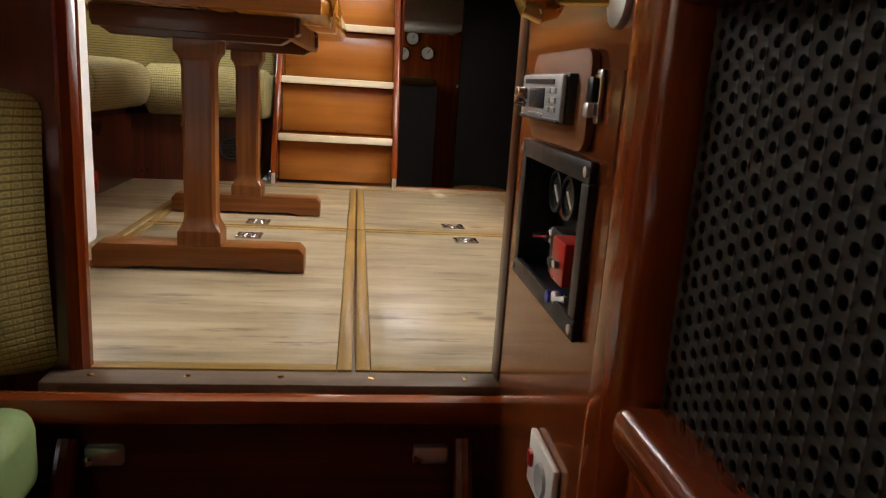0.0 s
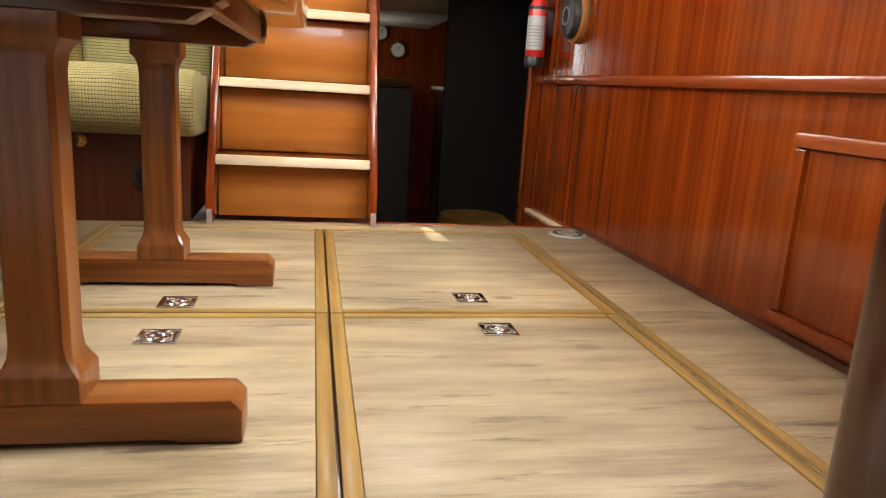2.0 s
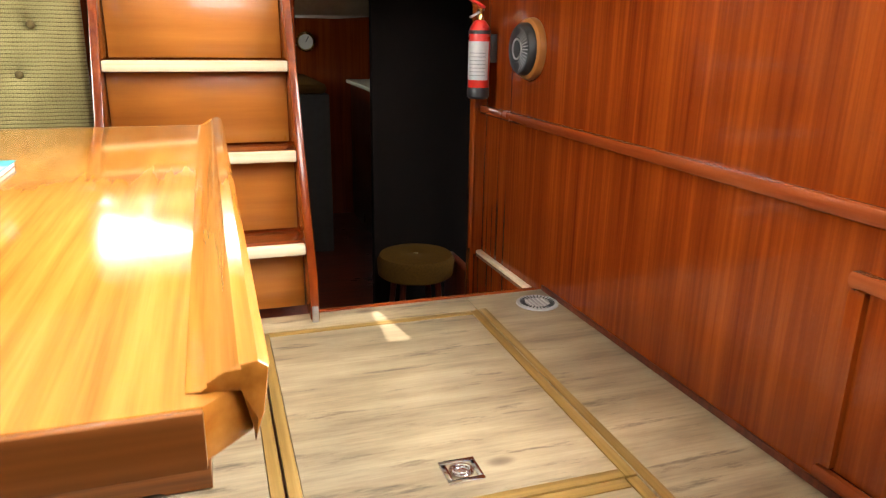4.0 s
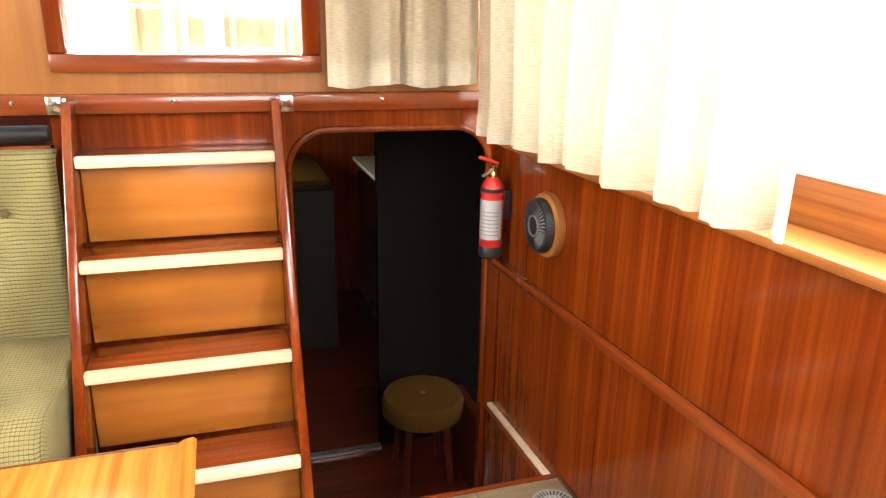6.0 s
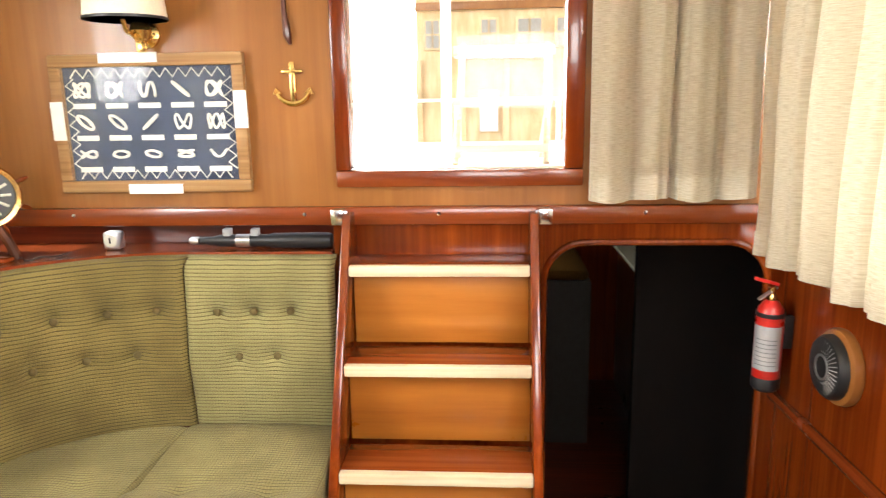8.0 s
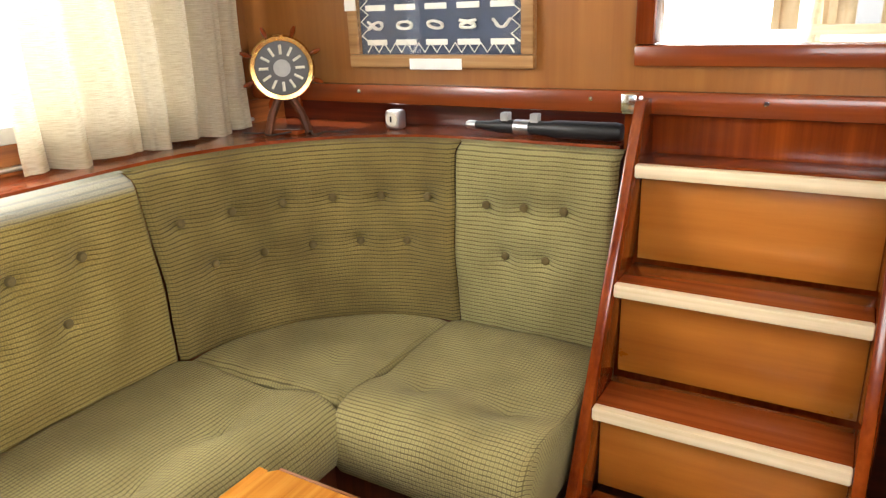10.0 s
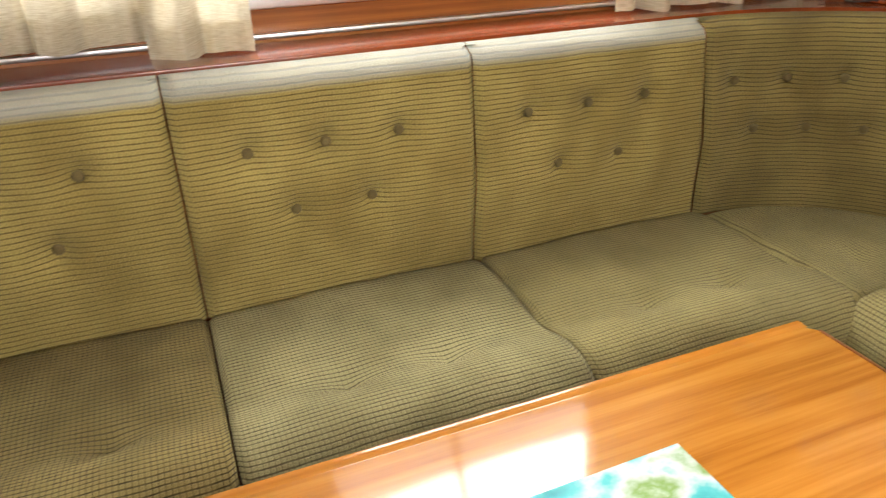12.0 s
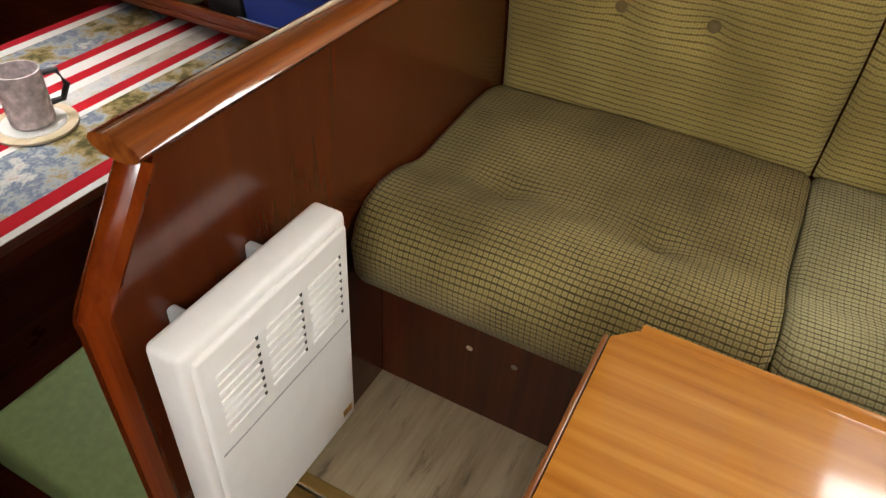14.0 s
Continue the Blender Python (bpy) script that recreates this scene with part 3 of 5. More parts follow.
for lo, hi in (((-1.30, -0.65, 1.2505), (-1.25, -0.05, 1.70)), ((-0.75, -0.65, 1.2505), (-0.70, -0.05, 1.70)), ((-1.25, -0.65, 1.2505), (-0.75, -0.60, 1.70)), ((-1.25, -0.10, 1.2505), (-0.75, -0.05, 1.70))):
    box(lo, hi, 0, hb)
struct("ceiling_lower", hb, CREAM, "cream headlining of the lower cabin", "ceiling")

# low bulkhead with its cap, curving up to the shelf
edge = [(-0.452, -0.5), (-0.452, 0.630), (-0.552, 0.778), (-1.30, 0.782), (-1.37, 0.80), (-1.41, 0.85), (-1.43, 0.93), (-1.50, 0.995), (-1.80, 0.995), (-1.80, -0.5)]
struct("wall_low_bulkhead", prism(edge, "y", 0.816, 0.856), MAHOG_DEEP, "mahogany half-height bulkhead at the settee's end", "wall")
cap = [(-0.522, 0.836, 0.792), (-0.56, 0.836, 0.793), (-0.9, 0.836, 0.795), (-1.28, 0.836, 0.795), (-1.35, 0.836, 0.806), (-1.40, 0.836, 0.845), (-1.42, 0.836, 0.90), (-1.425, 0.836, 0.99)]
struct("trim_bulkhead_cap", tube(cap, 0.036, 12, flat=0.42), MAHOG_CAP, "polished mahogany capping curving up to the shelf", "trim")
struct("trim_bulkhead_edge", tube([(-0.452, 0.836, -0.05), (-0.446, 0.836, 0.628), (-0.547, 0.836, 0.768)], 0.022, 10), MAHOG, "rounded mahogany edge of the half bulkhead", "trim")


# ---- settee ----
def seat_profile():
    return [(0.0, 0.34), (0.0, 0.44), (0.008, 0.468), (0.04, 0.479), (0.12, 0.482), (0.20, 0.481), (0.27, 0.479), (0.325, 0.475), (0.355, 0.473), (0.385, 0.478),
            (0.42, 0.490), (0.46, 0.499), (0.505, 0.500), (0.548, 0.486), (0.578, 0.457), (0.592, 0.42), (0.586, 0.37), (0.566, 0.334), (0.53, 0.315), (0.40, 0.312), (0.2, 0.312), (0.03, 0.312)]


def seat_cushion(length, place, dents, label, cloth=None):
    """A moquette seat cushion with a rolled front. place(s, d, z): s along it, d out from the back."""
    prof = seat_profile()
    n = len(prof)
    run = [0.0]
    for a, b in zip(prof, prof[1:] + prof[:1]):
        run.append(run[-1] + math.dist(a, b))
    mid = (0.29, 0.40)

    def f(u, v):
        k = round(v * n)
        d, z = prof[k % n]
        s = u * length
        e = min(s, length - s)
        r = 0.016
        inset = r * (1 - math.sqrt(max(0.0, 1 - (1 - min(e / r, 1)) ** 2)))
        dx, dz = d - mid[0], z - mid[1]
        l = math.hypot(dx, dz) or 1
        d, z = d - dx / l * inset, z - dz / l * inset * 0.8
        if z > 0.44:
            z += 0.006 * math.sin(math.pi * u) + 0.004 * noise.noise((s * 7, d * 9, length))
            for bs, bd in dents:
                z -= 0.016 * math.exp(-(((s - bs) / 1.5) ** 2 + (d - bd) ** 2) / 0.0014) + 0.010 * math.exp(-((s - bs) ** 2 + (d - bd) ** 2) / 0.0003)
        return Vector(place(s, d, z))

    def uv(u, v):
        return (u * length, run[min(round(v * n), n)])

    bm = sheet(f, 48, n, uvs=uv)
    bmesh.ops.remove_doubles(bm, verts=bm.verts, dist=0.0004)
    bmesh.ops.holes_fill(bm, edges=[e for e in bm.edges if e.is_boundary], sides=0)
    c = solid("seat_cushion", bm, cloth or CLOTH_SEAT, label, "cushion", "settee seat cushions")
    c.data.set_sharp_from_angle(angle=radians(80))
    return c


PORT = lambda y0: (lambda s, d, z: (-1.456 + d, y0 + s, z + 0.005))
AFT = lambda x0: (lambda s, d, z: (x0 + s, 3.435 - d * 1.06, z if z > 0.4 else 0.4 - (0.4 - z) * 1.25))
seat_cushion(0.646, PORT(0.859), [(0.19, 0.375), (0.45, 0.375)], "brownish olive ribbed moquette seat cushion against the half bulkhead", CLOTH_SEAT_BROWN)
seat_cushion(0.668, PORT(1.509), [(0.225, 0.385), (0.435, 0.378)], "pale grey-green ribbed moquette seat cushion, dented, on the settee", CLOTH_SEAT_PALER)
seat_cushion(0.680, PORT(2.181), [(0.24, 0.385), (0.474, 0.383)], "olive ribbed moquette seat cushion beside the corner")
seat_cushion(0.495, AFT(-0.900), [(0.13, 0.39), (0.365, 0.39)], "short olive moquette seat cushion beside the ladder")


def corner_seat():
    cx, cy, r = -0.905, 2.885, 0.532
    bm = bmesh.new()

    def top(u, v):
        a = radians(181 - 92 * u)
        rad = r * v
        e = min((1 - v) * r, rad * 1.2, max(u, 1e-4) * rad * 1.6, max(1 - u, 1e-4) * rad * 1.6)
        k = 0.02
        drop = k * (1 - math.sqrt(max(0.0, 1 - (1 - min(e / k, 1)) ** 2)))
        z = 0.478 - drop + 0.004 * noise.noise((rad * 9, u * 5, 2)) - 0.012 * math.exp(-((v - 0.38) ** 2 + (u - 0.5) ** 2) / 0.01)
        return Vector((cx + rad * math.cos(a) + 0.0, cy + rad * math.sin(a), z))

    sheet(top, 26, 18, uvs=lambda u, v: (r * v * math.cos(radians(180 - 90 * u)), r * v * math.sin(radians(180 - 90 * u))), bm=bm)
    bmesh.ops.remove_doubles(bm, verts=bm.verts, dist=0.0004)
    rim_edges = [e for e in bm.edges if e.is_boundary]
    ext = bmesh.ops.extrude_edge_only(bm, edges=rim_edges)["geom"]
    for v in ext:
        if isinstance(v, bmesh.types.BMVert):
            v.co.z = 0.33
    bmesh.ops.holes_fill(bm, edges=[e for e in bm.edges if e.is_boundary], sides=0)
    return solid("corner_seat_cushion", bm, CLOTH_SEAT, "wedge-shaped olive moquette cushion in the settee's corner", "cushion", "settee seat cushions")


corner_seat()


def back_cushion(length, place, buttons, label, height=0.545, z0=0.452, cols=40, cloth=None):
    """A buttoned backrest. place(s, d, z): s along, d out from the wall side towards the sitter."""
    thick, r = 0.088, 0.020

    def f(u, v):
        # around the section: front face, then over the top and down the back
        s = u * length
        if v <= 0.8:
            w = v / 0.8
            zz = w * height
            e = min(s, length - s)
            side = r * (1 - math.sqrt(max(0.0, 1 - (1 - min(e / r, 1)) ** 2)))
            et = height - zz
            top = 0.04 * (1 - math.sqrt(max(0.0, 1 - (1 - min(et / 0.04, 1)) ** 2)))
            d = thick - side - top + 0.012 * math.sin(math.pi * w) + 0.010 * math.exp(-((w - 0.42) ** 2) / 0.02)
            d += 0.003 * noise.noise((s * 8, zz * 8, length))
            for bs, bz in buttons:
                rr = (s - bs) ** 2 + (zz - bz) ** 2
                d -= 0.021 * math.exp(-rr / 0.0005) + 0.020 * math.exp(-rr / 0.0028)
            return Vector(place(s, d, z0 + zz))
        w = (v - 0.8) / 0.2
        d = (thick - 0.04) * (1 - w)
        return Vector(place(s, d, z0 + height + 0.004 * math.sin(math.pi * w)))

    def uv(u, v):
        return (u * length, v / 0.8 * height)

    bm = sheet(f, cols, 40, uvs=uv)
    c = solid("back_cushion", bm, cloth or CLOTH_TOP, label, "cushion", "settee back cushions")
    c.data.set_sharp_from_angle(angle=radians(80))
    for bs, bz in buttons:
        p, q = Vector(place(bs, thick - 0.015, z0 + bz)), Vector(place(bs, thick + 0.013, z0 + bz))
        part("button", lathe([(0.012, 0.0), (0.0125, 0.005), (0.009, 0.011), (0.002, 0.013)], p, (q - p).normalized(), 14), BUTTON, c)
    return c


FIVE = lambda w: [(w * 0.215, 0.378), (w * 0.468, 0.381), (w * 0.722, 0.383), (w * 0.345, 0.234), (w * 0.612, 0.237)]
PCORNER = lambda s, d, z: (-1.548 + d, 2.181 + s * (1 - 0.055 * (z - 0.45) / 0.55), z)
PBACK = lambda y0: (lambda s, d, z: (-1.548 + d, y0 + s, z))
back_cushion(0.646, PBACK(0.860), FIVE(0.646), "olive ribbed backrest by the half bulkhead, window light painted on its top")
back_cushion(0.668, PBACK(1.510), FIVE(0.668), "olive ribbed five-button backrest with window light painted along its top edge")
back_cushion(0.697, PCORNER, FIVE(0.697), "olive ribbed backrest, light painted along its top, beside the corner")
back_cushion(0.471, lambda s, d, z: (-0.898 + s, 3.531 - d, z), FIVE(0.455), "greenish buttoned backrest beside the companion ladder", cloth=CLOTH_AFT)


def curved(s, d, z):
    R = 0.646 - d
    a = math.pi - s / 0.55
    return (-0.90 + R * math.cos(a), 2.885 + R * math.sin(a) - 0.045 * (z - 0.45) / 0.55 * (1 - s / 0.864) ** 2, z)


L = 0.55 * math.pi / 2
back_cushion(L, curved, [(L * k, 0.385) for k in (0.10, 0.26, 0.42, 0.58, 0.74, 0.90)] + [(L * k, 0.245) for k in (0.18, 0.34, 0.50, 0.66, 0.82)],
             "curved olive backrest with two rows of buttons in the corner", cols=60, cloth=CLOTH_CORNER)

plinth_pts = [(-1.70, 0.857), (-0.98, 0.857), (-0.98, 2.92), (-0.445, 2.97), (-0.445, 3.55), (-1.70, 3.55)]
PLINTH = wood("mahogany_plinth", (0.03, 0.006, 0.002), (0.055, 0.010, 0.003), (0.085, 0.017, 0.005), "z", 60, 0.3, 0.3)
plinth = thing("settee_base", (-1.3, 2.2, 0), "dark mahogany base of the corner settee", "settee")
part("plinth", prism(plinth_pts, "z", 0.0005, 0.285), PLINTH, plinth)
part("deck_board", prism([(-1.70, 0.88), (-0.985, 0.88), (-0.985, 2.86), (-1.70, 2.86)], "z", 0.2852, 0.311), DARKWOOD, plinth)
for sy in (1.05, 1.142):
    part("screw", lathe([(0.007, 0), (0.007, 0.002), (0.002, 0.003)], (-0.98, sy, 0.182), (1, 0, 0), 12), CHROME, plinth, "small round chrome screw")
v = part("vent", lathe([(0.055, 0), (0.055, 0.01), (0.047, 0.016), (0.044, 0.006), (0.002, 0.006)], (-0.566, 2.958, 0.150), (0, -1, 0.0), 28), BLACK, plinth, "round black air outlet")
for k in range(5):
    part("louvre", box((-0.606, 2.942, 0.118 + k * 0.015), (-0.526, 2.948, 0.123 + k * 0.015), 0.001), BLACK, v)
part("knob", lathe([(0.022, 0), (0.022, 0.006), (0.012, 0.010), (0.012, 0.016), (0.004, 0.018)], (-0.770, 2.940, 0.262), (0, -1, 0), 20), BRASS, plinth, "round brass catch")
tap = thing("red_tap", (-0.95, 2.29, 0.075), "small red tap handle on the settee base", "tap")
part("stem", tube([(-0.98, 2.29, 0.075), (-0.92, 2.29, 0.075)], 0.006), BRASS, tap)
part("handle", box((-0.925, 2.281, 0.035), (-0.912, 2.299, 0.115), 0.005), RED, tap)

# ---- saloon table ----
table = thing("saloon_table", (-0.385, 1.88, 0), "varnished teak saloon table with raised fiddles", "table")
TX0, TX1, TY0, TY1, TZ = -0.70, -0.070, 1.322, 2.446, 0.66
c = 0.025
outline = [(TX0 + c, TY0), (TX1 - c, TY0), (TX1, TY0 + c), (TX1, TY1 - c), (TX1 - c, TY1), (TX0 + c, TY1), (TX0, TY1 - c), (TX0, TY0 + c)]
part("tabletop", prism(outline, "z", TZ - 0.040, TZ - 0.006, 0.004), TABLE, table)
# Thin browner strips carry the shade of the table's ends in their colour.
for ya, yb in ((TY0 - 0.006, TY0 - 0.0003), (TY1 + 0.0003, TY1 + 0.006)):
    part("shading", box((TX0 + c, ya, TZ - 0.040), (TX1 - c, yb, TZ - 0.0065), 0.0015), LEGWOOD_X, table, "thin brown strip put there for the end's shade")
for e, sgn in ((TX0, -1), (TX1, 1)):
    k = 0.50 if sgn > 0 else 0.08
    prof = [(-0.034, -0.0055), (-0.022, -0.003), (-0.012, 0.006), (-0.006, 0.018), (0.004, 0.021), (0.010, 0.012), (0.006, -0.022), (0.0, -0.040), (-0.002, -0.006)]
    part("fiddle", prism([(e + sgn * a * (1.0 if sgn > 0 else 0.55), TZ + (h * k if h > 0 else h) - (0.0 if sgn > 0 else 0.004)) for a, h in prof], "y", TY0 + (0.012 if sgn > 0 else 0.026), TY1 - 0.012, 0.003), TABLE, table, "raised curved edge moulding")
for y0, y1 in ((TY0 + 0.10, TY0 + 0.125), (TY1 - 0.125, TY1 - 0.10)):
    part("apron", box((TX0 + 0.09, y0, TZ - 0.088), (TX1 - 0.09, y1, TZ - 0.0405), 0.004), EDGE, table)
for x0 in (TX0 + 0.09, TX1 - 0.115):
    part("apron", box((x0, TY0 + 0.126, TZ - 0.088), (x0 + 0.025, TY1 - 0.126, TZ - 0.0405), 0.004), LEGWOOD, table)
for yc in (1.475, 2.235):
    part("foot", prism([(-0.64, 0.0025), (-0.555, 0.0025), (-0.545, 0.014), (-0.225, 0.014), (-0.215, 0.0025), (-0.13, 0.0025), (-0.13, 0.05), (-0.145, 0.066), (-0.625, 0.066), (-0.64, 0.05)], "y", yc - 0.04, yc + 0.04, 0.004), LEGWOOD_X, table)
    def octa(h, k=0.012):
        return [(-h, -h + k), (-h + k, -h), (h - k, -h), (h, -h + k), (h, h - k), (h - k, h), (-h + k, h), (-h, h - k)]
    bm = bmesh.new()
    layers = [(0.066, 0.052, 0.002), (0.098, 0.052, 0.002), (0.104, 0.0495, 0.003), (0.112, 0.045, 0.005), (0.124, 0.040, 0.007), (0.142, 0.038, 0.008), (0.490, 0.038, 0.008), (0.508, 0.040, 0.007), (0.520, 0.045, 0.005), (0.528, 0.052, 0.002), (0.557, 0.052, 0.002)]
    rings = [[bm.verts.new((-0.385 + x, yc + y * 0.8, z)) for x, y in octa(h, k)] for z, h, k in layers]
    for lo, hi in zip(rings, rings[1:]):
        for i in range(8):
            bm.faces.new((lo[i], lo[(i + 1) % 8], hi[(i + 1) % 8], hi[i]))
    bm.faces.new(rings[0]), bm.faces.new(rings[-1])
    part("post", bm, LEGWOOD, table)
    part("bearer", prism([(-0.62, 0.585), (-0.575, 0.557), (-0.195, 0.557), (-0.15, 0.585), (-0.15, 0.6195), (-0.62, 0.6195)], "y", yc - 0.035, yc + 0.035, 0.003), EDGE, table)

# ---- companion ladder ----
ladder = thing("companion_ladder", (-0.105, 3.1, 0), "mahogany companion ladder with pale tread nosings", "ladder")
def stile_y(z):
    return 2.885 + z * (3.44 - 2.885) / 1.13
for x0, x1, name in ((-0.392, -0.366, "stile"), (0.158, 0.184, "stile")):
    pts = [(2.945, 0.004), (3.030, 0.004), (3.53, 0.985), (3.53, 1.135), (stile_y(1.13), 1.135), (stile_y(0.125), 0.125)]
    part(name, prism(pts, "x", x0, x1, 0.005), MAHOG, ladder)
for k, zt in enumerate((0.225, 0.482, 0.739, 0.995)):
    y0 = stile_y(zt)
    part("tread", box((-0.365, y0 + 0.022, zt - 0.022), (0.157, y0 + 0.17, zt), 0.002), MAHOG_X, ladder)
    part("nosing", box((-0.365, y0 - 0.006, zt - 0.030), (0.157, y0 + 0.021, zt + 0.002), 0.005), NOSING, ladder, "pale wooden tread nosing")
for k, (z0, z1) in enumerate(((0.006, 0.202), (0.228, 0.445), (0.485, 0.703), (0.742, 0.96))):
    y0 = stile_y(z1) + 0.085
    part("riser", box((-0.365, y0, z0), (0.157, y0 + 0.012, z1), 0.001), RISER, ladder, "orange-brown riser board")
for x0 in (-0.386, 0.164):
    part("foot_bracket", box((x0 - 0.002, 2.933, 0.001), (x0 + 0.016, 2.9445, 0.05), 0.002), SATIN, ladder)
for xa, xb in ((-0.43, -0.392), (0.184, 0.222)):
    part("hook", box((xa, 3.455, 1.105), (xb, 3.4995, 1.148), 0.004), CHROME, ladder, "chrome hook plate")
    part("hook_plate", box((xa - 0.006, 3.490, 1.095), (xb + 0.006, 3.4985, 1.14), 0.002), CHROME, ladder)

# ---- curtains ----
def curtain(path, z0, z1, pleats, depth, label, seed, flare=0.0):
    """Pleated linen hanging along a line from path(u), with a stitched hem."""
    a, b = Vector(path[0]), Vector(path[1])
    run = b - a
    out = Vector((run.y, -run.x, 0)).normalized()
    rnd = random.Random(seed)
    ph = [rnd.uniform(0, 6.28) for _ in range(6)]

    def f(u, v):
        z = z0 + (z1 - z0) * v
        soft = 0.75 + 0.25 * (1 - v)
        w = u + 0.10 / pleats * math.sin(2 * math.pi * 1.7 * u + ph[0]) + 0.012 * (1 - v) * math.sin(5 * u + ph[1])
        fr = (pleats * w + ph[2]) % 1.0
        wide = 0.13 + 0.05 * math.sin(math.floor(pleats * w + ph[2]) * 2.3 + ph[3])
        wave = 0.55 + 0.22 * math.cos(2 * math.pi * fr * 2) - 1.75 * math.exp(-((fr - 0.5) / wide) ** 2)
        off = depth * soft * wave + 0.006 * math.sin(9 * v + ph[4] + 7 * u) + flare * (1 - v)
        hem = 0.006 * math.sin(2 * math.pi * pleats * w * 0.5 + ph[5]) * (1 - v) ** 6
        p = a + run * u + out * off
        return Vector((p.x, p.y, z + hem))

    L = run.length * 1.5
    bm = sheet(f, int(pleats * 18), 46, uvs=lambda u, v: (u * L, v * (z1 - z0)))
    got = bmesh.ops.solidify(bm, geom=list(bm.faces), thickness=0.0018)
    top = solid("curtain", bm, CURTAIN, label, "curtain", "window curtains")
    top.data.set_sharp_from_angle(angle=radians(80))

    def g(u, v):
        p = f(u, 0.0)
        q = f(u, v * 0.068 / (z1 - z0))
        return q + out * 0.0022
    hem = sheet(g, int(pleats * 18), 3, uvs=lambda u, v: (u * L, v * 0.068))
    part("hem", hem, CURTAIN, top)
    return top


curtain(((0.325, 3.448, 0), (0.800, 3.448, 0)), 1.172, 2.2, 4.0, 0.034, "cream slub linen curtain on the aft bulkhead", 4)
curtain(((0.800, 3.42, 0), (0.872, 2.165, 0)), 1.018, 2.2, 8.0, 0.044, "cream slub linen curtain drawn along the starboard window", 7)
curtain(((-1.635, 3.40, 0), (-1.635, 2.66, 0)), 1.013, 2.2, 6.0, -0.042, "cream slub linen curtain at the aft end of the port window", 12)
curtain(((-1.620, 1.72, 0), (-1.630, 1.50, 0)), 1.010, 2.2, 2.0, -0.020, "cream linen curtain edge drawn back at the port window", 15)
curtain(((-1.660, 1.55, 0), (-1.660, 0.93, 0)), 1.040, 2.2, 6.0, -0.018, "gathered cream linen curtain by the half bulkhead", 21)

# ---- aft window, outside and the far boathouse ----
win = tagged(new("window_1"), "mahogany-framed aft window over the ladder", "window", "", "structure")
for lo, hi in (((-0.418, 3.505, 1.208), (0.318, 3.60, 1.258)), ((-0.418, 3.505, 2.10), (0.318, 3.60, 2.15)), ((-0.418, 3.505, 1.2585), (-0.372, 3.60, 2.0995)), ((0.262, 3.505, 1.2585), (0.318, 3.60, 2.0995))):
    part("window_frame", box(lo, hi, 0.006), MAHOG_X if hi[0] - lo[0] > 0.3 else MAHOG, win)
pane = part("pane", box((-0.3715, 3.565, 1.2590), (0.2615, 3.569, 2.0990), 0), GLASS, win)
pane.visible_shadow = False
struct("ground", box((-300, 3.9, -0.9), (300, 600, -0.8), 0), plain("harbour_water", (0.05, 0.06, 0.055), 0.15, size=2), "grey harbour water", "water")
struct("deck_aft", box((-2.2, 3.71, 1.10), (2.2, 6.4, 1.16), 0), plain("white_deck", (0.78, 0.77, 0.74), 0.6, grain=0.06, size=8), "white painted aft deck", "deck")
BOAT = wood("boathouse_boards", (0.60, 0.40, 0.19), (0.72, 0.51, 0.27), (0.80, 0.61, 0.36), "z", 8, 0.6, 0.0)
# Pane colour lifted to mid grey-brown, imitating outdoor glare over dark glass.
HAZE = plain("glare_pane", (0.34, 0.30, 0.24), 0.4)
house = thing("boathouse", (0, 13.0, -0.8), "sunlit wooden boathouse with small paned windows", "building")
part("wall", box((-1.15, 13.0, -0.8), (7.6, 13.3, 5.5), 0), BOAT, house)
part("roof", prism([(-1.4, 5.5), (7.9, 5.5), (3.2, 8.6)], "y", 12.7, 18.0), DARKWOOD, house)
for wx0, wx1 in ((-1.02, -0.74), (-0.14, 0.16), (0.43, 0.86), (1.04, 1.45), (1.9, 2.3), (2.8, 3.2)):
    w = part("window", box((wx0, 12.93, 2.20), (wx1, 12.998, 2.68), 0.01), BOAT, house)
    mid = (wx0 + wx1) / 2
    for xa, xb in ((wx0 + 0.035, mid - 0.014), (mid + 0.014, wx1 - 0.035)):
        for za, zb in ((2.235, 2.42), (2.45, 2.645)):
            part("pane", box((xa, 12.91, za), (xb, 12.928, zb), 0), HAZE, w)
part("ledge", box((-0.52, 12.75, 2.06), (0.86, 12.998, 2.13), 0.01), WHITE, house, "white painted ledge")
part("door", box((-0.14, 12.94, 0.92), (0.15, 12.998, 1.57), 0.01), WHITE, house, "white panel")
for px in (-1.12, -0.42, 0.28, 0.98, 1.7):
    part("stud", box((px - 0.05, 12.94, -0.8), (px + 0.05, 12.999, 2.05), 0.008), BOAT, house)
part("lintel", box((-1.15, 12.88, 2.80), (7.6, 12.999, 2.92), 0.01), HONEY, house)
part("sill_board", box((-1.15, 12.90, 0.45), (7.6, 12.999, 0.60), 0.01), HONEY, house)
chair = thing("deck_chair", (0.1, 4.9, 1.16), "folding wooden deck chair on the white aft deck", "chair")
for x in (-0.12, 0.30):
    part("leg", tube([(x, 4.70, 1.165), (x + 0.03, 5.05, 1.72)], 0.016, 8), NOSING, chair)
    part("leg", tube([(x, 5.10, 1.165), (x + 0.01, 4.72, 1.45)], 0.016, 8), NOSING, chair)
part("back_rail", box((-0.14, 5.02, 1.665), (0.36, 5.05, 1.715), 0.006), NOSING, chair)
part("seat", box((-0.13, 4.70, 1.43), (0.32, 5.02, 1.455), 0.006), NOSING, chair)
